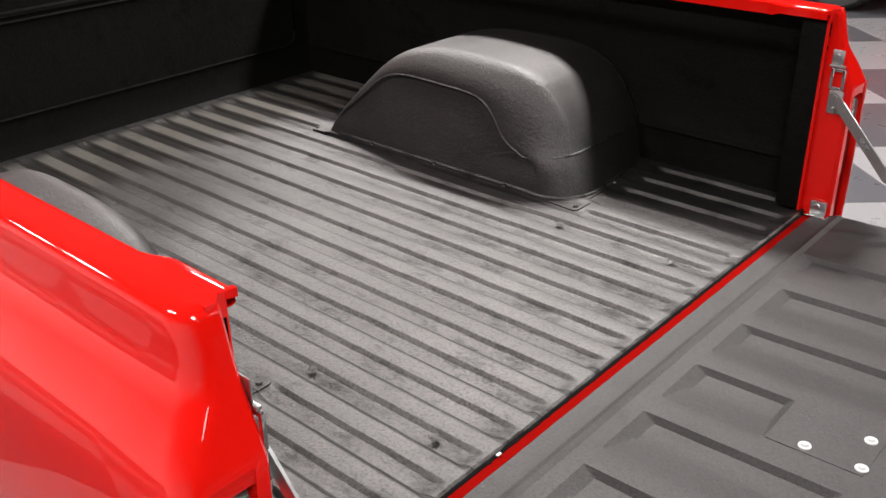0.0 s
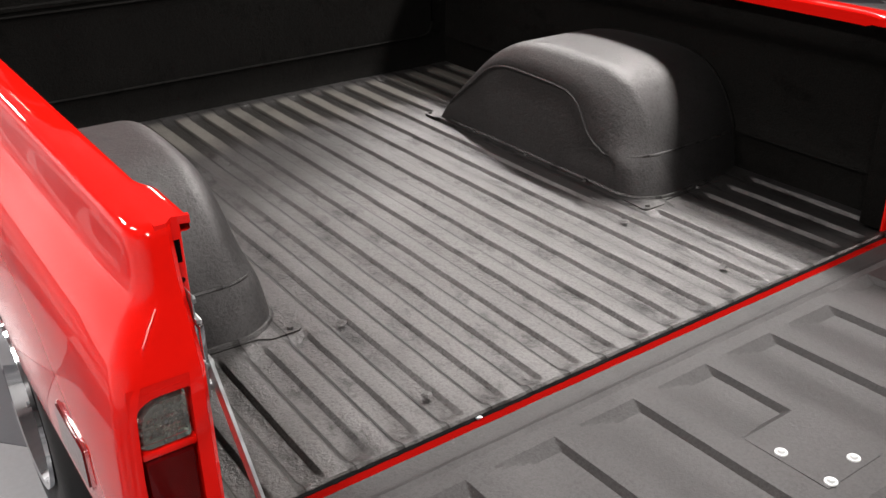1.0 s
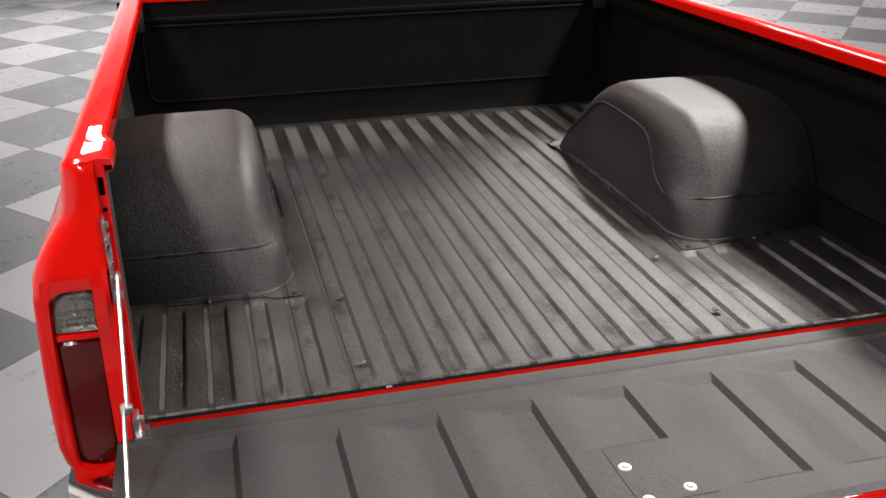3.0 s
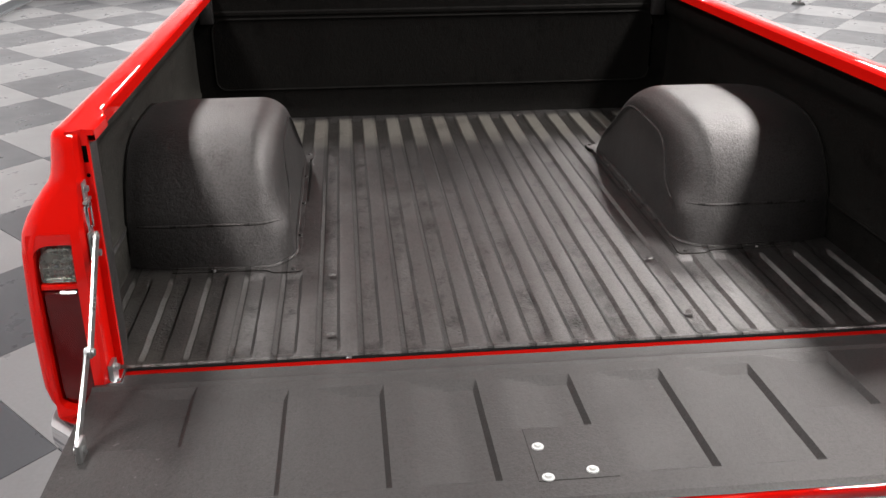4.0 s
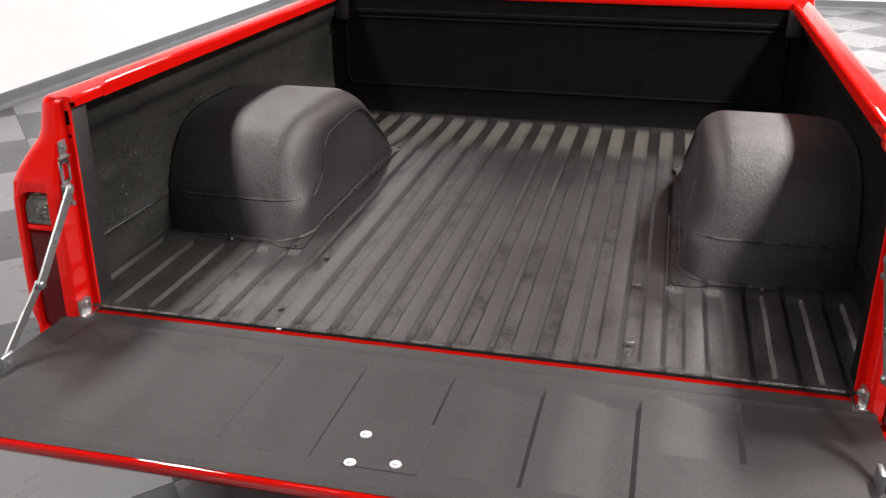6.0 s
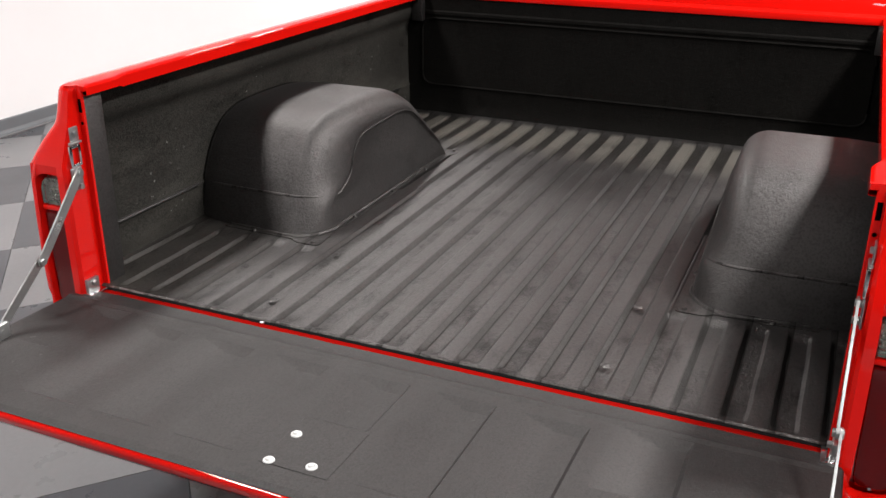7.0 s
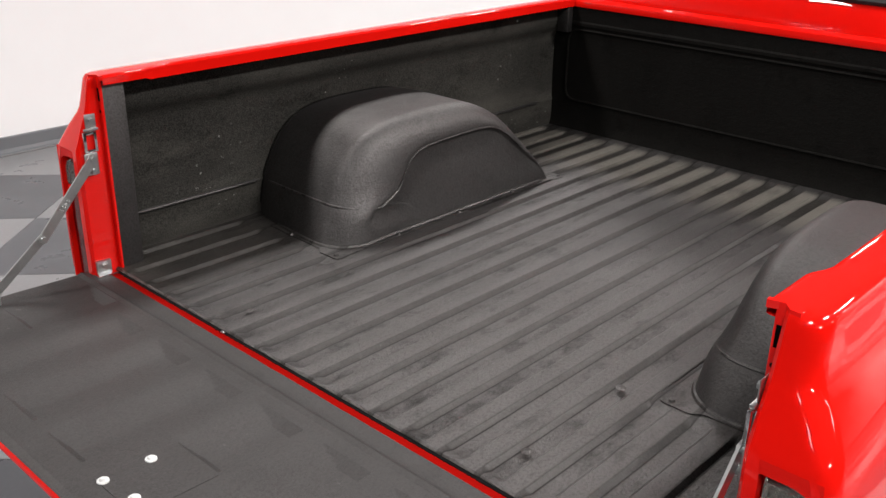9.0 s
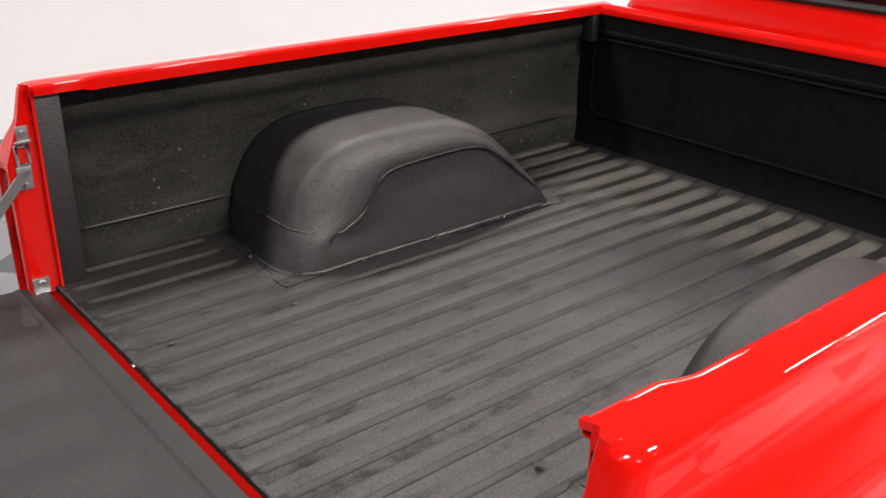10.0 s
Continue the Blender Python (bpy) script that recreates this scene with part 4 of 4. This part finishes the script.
# rear wheels
def wheel(side):
    w = thing("wheel", "", "", at=(ARCH_X, side * 0.846, 0.335))
    w.parent = truck
    tagged(w, "rear wheel with a bright polished rim and black tyre")
    R, r0, half = 0.335, 0.205, 0.100
    prof = [(r0, half * 0.80), (r0 + 0.012, half * 0.92), (r0 + 0.05, half * 1.0), (R - 0.035, half * 0.98), (R - 0.012, half * 0.86), (R, half * 0.6), (R, -half * 0.6), (R - 0.012, -half * 0.86), (R - 0.035, -half * 0.98), (r0 + 0.05, -half), (r0, -half * 0.8)]
    n = 56
    rows = [[(r * math.cos(2 * math.pi * i / n), side * y, r * math.sin(2 * math.pi * i / n)) for r, y in prof] for i in range(n)]
    v, f = loft(rows, closed_rows=True)
    mesh_ob("tyre", v, f, M_RUBBER, w, "black rubber tyre", 40)
    half = 0.116
    prof = [(r0 + 0.004, half * 0.84), (r0 + 0.002, half * 0.92), (r0 - 0.012, half * 0.90), (r0 - 0.02, half * 0.72), (r0 - 0.035, half * 0.40), (r0 - 0.065, half * 0.30), (0.10, half * 0.42), (0.07, half * 0.60), (0.055, half * 0.66), (0.0, half * 0.68)]
    rows = [[(r * math.cos(2 * math.pi * i / n), side * y, r * math.sin(2 * math.pi * i / n)) for r, y in prof] for i in range(n)]
    v, f = loft(rows, closed_rows=True)
    rim = mesh_ob("rim", v, f, M_CHROME, w, "polished bright rim", 35)
    for i in range(5):
        a = 2 * math.pi * i / 5
        bm = bmesh.new()
        add_tube(bm, (0.085 * math.cos(a), side * half * 0.5, 0.085 * math.sin(a)), (0.085 * math.cos(a), side * half * 0.75, 0.085 * math.sin(a)), 0.010, 0.008, 6)
        part("wheel_nut", bm, M_CHROME, rim)


for side in (-1, 1):
    wheel(side)
bm = bmesh.new()
add_tube(bm, (ARCH_X, -0.72, 0.335), (ARCH_X, 0.72, 0.335), 0.04, n=16)
part("axle", bm, M_RUBBER, truck, "black rear axle")
for side in (-1, 1):
    box_part("frame_rail", (-3.5, side * 0.40, 0.42), (0.0, side * 0.46, 0.56), M_RUBBER, truck, 0.005, "black chassis rail")

# cab behind the bed's front wall
CAB_X = -2.075
cab_prof = [(0.45, 0.80, 0.0), (0.60, 0.90, 0.0), (0.95, 0.925, 0.0), (1.12, 0.905, 0.0), (1.185, 0.87, 0.012), (1.215, 0.85, 0.022), (1.58, 0.74, 0.16), (1.70, 0.69, 0.22), (1.735, 0.60, 0.30), (1.745, 0.40, 0.42)]
CAB_LEN = 1.55


def cab_section(z, w, lean):
    """Outline of the cab at a height, seen from above, from the rear middle round the side to the front."""
    r = 0.075
    x = CAB_X - lean
    pts = [(x, 0.0), (x, w * 0.35), (x, w * 0.62), (x, w - r)]
    for k in range(1, 6):
        a = math.pi / 2 * k / 5
        pts.append((x - r + r * math.cos(a), w - r + r * math.sin(a)))
    pts += [(x - 0.3, w), (x - CAB_LEN + lean * 1.8, w - 0.01), (x - CAB_LEN + lean * 1.8, 0.0)]
    return pts


rows = []
for z, w, lean in cab_prof:
    h = cab_section(z, w, lean)
    full = h + [(x, -y) for x, y in h[-2:0:-1]]
    rows.append([(x, y, z) for x, y in full])
v, f = loft(rows, closed_cols=True)
kk = len(rows[0])
# leave the rear window open
keep = [fc for fc in f if not (fc[0] // kk == 5 and (fc[0] % kk) in (0, 1, 2, kk - 1, kk - 2, kk - 3))]
keep.append(tuple(range((len(rows) - 1) * kk, len(rows) * kk)))
cab = mesh_ob("cab", v, keep, M_RED, truck, "glossy red truck cab with a rear window", 35)
cab.location.y = 0.04


def back_point(y, z):
    t = (z - 1.215) / (1.58 - 1.215)
    return (CAB_X - (0.022 + t * (0.16 - 0.022)) + 0.003, y, z)


outline = rounded_outline([(-0.74, 1.222), (0.74, 1.222), (0.655, 1.572), (-0.655, 1.572)], 0.07, 5)
part("window_gasket", sweep([back_point(y, z) for y, z in outline], 0.013, 8, closed=True), M_RUBBER, cab, "black rubber window gasket")
bm = bmesh.new()
bm.faces.new([bm.verts.new(back_point(y, z)) for y, z in outline])
ext = bmesh.ops.extrude_face_region(bm, geom=list(bm.faces))
bmesh.ops.translate(bm, vec=(-0.005, 0, 0), verts=[g for g in ext["geom"] if isinstance(g, bmesh.types.BMVert)])
part("rear_window", bm, M_GLASS, cab, "clear rear window glass", 0)
bm = bmesh.new()
add_box(bm, (CAB_X - 0.42, -0.66, 0.62), (CAB_X - 0.25, 0.66, 1.16), 0.04, 3)
part("seat_back", bm, M_RUBBER, cab, "dark bench seat back")
for side in (-1, 1):
    bm = bmesh.new()
    add_box(bm, (-3.055, side * 0.958, 0.893), (-2.915, side * 0.984, 0.921), 0.009, 3)
    add_box(bm, (-2.950, side * 0.915, 0.880), (-2.915, side * 0.97, 0.933), 0.008, 3)
    add_box(bm, (-3.045, side * 0.915, 0.891), (-3.020, side * 0.97, 0.923), 0.006, 3)
    part("door_handle", bm, M_CHROME, cab, "chrome door handle")

# ---- beyond the truck ----
post = thing("barrier_post", "thin grey metal barrier post standing on the tiled floor", "post", at=(-8.55, 4.68, 0))
bm = bmesh.new()
add_tube(bm, (0, 0, 0.02), (0, 0, 0.98), 0.022, n=16)
part("pole", bm, M_ZINC, post, "grey metal pole")
bm = bmesh.new()
add_tube(bm, (0, 0, 0.0), (0, 0, 0.022), 0.075, 0.06, 24)
part("base", bm, M_RUBBER, post, "dark round foot")
bm = bmesh.new()
bmesh.ops.create_uvsphere(bm, u_segments=16, v_segments=8, radius=0.032, matrix=Matrix.Translation((0, 0, 1.0)))
part("knob", bm, M_ZINC, post, "rounded knob")


def parked_car(at):
    """Low car standing alongside: body tub, sill, bumpers, wheels."""
    car = thing("parked_car", "dark red parked car with black tyres and chrome bumpers", "car", at=at)
    L = 4.5
    prof = [(-0.60, 0.24), (-0.80, 0.27), (-0.865, 0.36), (-0.875, 0.55), (-0.86, 0.72), (-0.80, 0.80), (0.80, 0.80), (0.86, 0.72), (0.875, 0.55), (0.865, 0.36), (0.80, 0.27), (0.60, 0.24)]
    rows = []
    for k in range(15):
        u = -1 + 2 * k / 14
        w = 1 - 0.14 * abs(u) ** 6
        rows.append([(u * L / 2, y * w, 0.24 + (z - 0.24) * (1 - 0.12 * abs(u) ** 5)) for y, z in prof])
    v, f = loft(rows, closed_cols=True)
    n = len(prof)
    f += [tuple(range(n)), tuple(range(14 * n + n - 1, 14 * n - 1, -1))]
    body = mesh_ob("body", v, f, M_RED, car, "red painted body", 40)
    rows = []
    for x, w, z in ((-1.15, 0.72, 0.79), (-0.65, 0.58, 1.28), (0.45, 0.58, 1.30), (1.05, 0.72, 0.79)):
        rows.append([(x, -w, z), (x, -w * 0.9, z + 0.03), (x, 0, z + 0.05), (x, w * 0.9, z + 0.03), (x, w, z)])
    v, f = loft(rows)
    mesh_ob("roof", v, f, M_RED, car, "red roof", 40)
    bm = bmesh.new()
    add_box(bm, (-1.02, -0.66, 0.80), (0.92, 0.66, 1.22), 0.2, 3)
    part("windows", bm, M_GAP, car, "dark window band")
    for sy in (-1, 1):
        box_part("sill", (-1.0, sy * 0.80, 0.19), (1.0, sy * 0.84, 0.27), M_RUBBER, car, 0.01, "black sill")
        for sx in (-1.35, 1.35):
            w = thing("wheel", "", "", at=(sx, sy * 0.77, 0.315))
            w.parent = car
            tagged(w, "black tyre on a chrome rim")
            pr = [(0.20, 0.085), (0.22, 0.10), (0.28, 0.105), (0.305, 0.085), (0.315, 0.05), (0.315, -0.05), (0.305, -0.085), (0.28, -0.105), (0.20, -0.085)]
            rows = [[(r * math.cos(2 * math.pi * i / 40), sy * y, r * math.sin(2 * math.pi * i / 40)) for r, y in pr] for i in range(40)]
            v, f = loft(rows, closed_rows=True)
            mesh_ob("tyre", v, f, M_RUBBER, w, "", 40)
            pr = [(0.205, 0.088), (0.20, 0.10), (0.185, 0.09), (0.16, 0.05), (0.08, 0.06), (0.0, 0.07)]
            rows = [[(r * math.cos(2 * math.pi * i / 40), sy * y, r * math.sin(2 * math.pi * i / 40)) for r, y in pr] for i in range(40)]
            v, f = loft(rows, closed_rows=True)
            mesh_ob("rim", v, f, M_CHROME, w, "chrome rim", 35)
    for sx in (-1, 1):
        bm = bmesh.new()
        add_box(bm, (sx * 2.20, -0.80, 0.34), (sx * 2.30, 0.80, 0.46), 0.03, 3)
        part("bumper", bm, M_CHROME, car, "chrome bumper")
    return car


parked_car((-3.15, 6.72, 0))

# ---- floor ----
bm = bmesh.new()
add_box(bm, (WALL_X - T_WALL, WALL_Y - T_WALL, -0.12), (BACK_X + T_WALL, FAR_Y + T_WALL, -0.005))
floor = tagged(part("floor", bm, M_GROUT, None, "showroom floor of grey checkered vinyl tiles laid diagonally", 0), category="floor", kind="structure")
HALF_X, HALF_Y, TX, TY = 0.487, 0.428, -5.097, -2.094


def tile_mesh(name, material):
    """One square tile, standing on its corner in the plan."""
    bm = bmesh.new()
    h, k = HALF_X - 0.0014, HALF_Y - 0.0014
    low = [bm.verts.new((dx * h, dy * k, -0.005)) for dx, dy in ((1, 0), (0, 1), (-1, 0), (0, -1))]
    top = [bm.verts.new((dx * (h - 0.001), dy * (k - 0.001), 0.0)) for dx, dy in ((1, 0), (0, 1), (-1, 0), (0, -1))]
    bm.faces.new(top)
    for i in range(4):
        bm.faces.new((low[i], low[(i + 1) % 4], top[(i + 1) % 4], top[i]))
    me = bpy.data.meshes.new(name)
    bm.to_mesh(me)
    bm.free()
    me.materials.append(material)
    return me


light_me, dark_me = tile_mesh("tile", M_TILE_L), tile_mesh("tile", M_TILE_D)
rest = {True: [[], []], False: [[], []]}
for i in range(-14, 38):
    for j in range(-6, 46):
        if (i + j) % 2:
            continue
        x, y = TX + HALF_X * i, TY + HALF_Y * j
        if not (WALL_X - 0.3 < x < BACK_X + 0.3 and WALL_Y - 0.3 < y < FAR_Y + 0.3):
            continue
        dark = i % 2 != 0
        seen = (-9.9 < x < 1.6 and -3.9 < y < -0.6) or (-9.9 < x < -2.2 and 0.6 < y < 6.0) or (-2.6 < x < 1.6 and 0.6 < y < 5.0)
        if seen and i > -10:
            ob = new("tile", dark_me if dark else light_me)
            ob.location = (x, y, 0)
            ob.parent = floor
        else:
            vs, fs = rest[dark]
            n = len(vs)
            vs += [(x + HALF_X * 0.997, y, 0), (x, y + HALF_Y * 0.997, 0), (x - HALF_X * 0.997, y, 0), (x, y - HALF_Y * 0.997, 0)]
            fs.append((n, n + 1, n + 2, n + 3))
for dark, (vs, fs) in rest.items():
    ob = mesh_ob("outer_tiles", vs, fs, M_TILE_D if dark else M_TILE_L, floor, "checkered tiles further off")
    tagged(ob, kind="stuff")
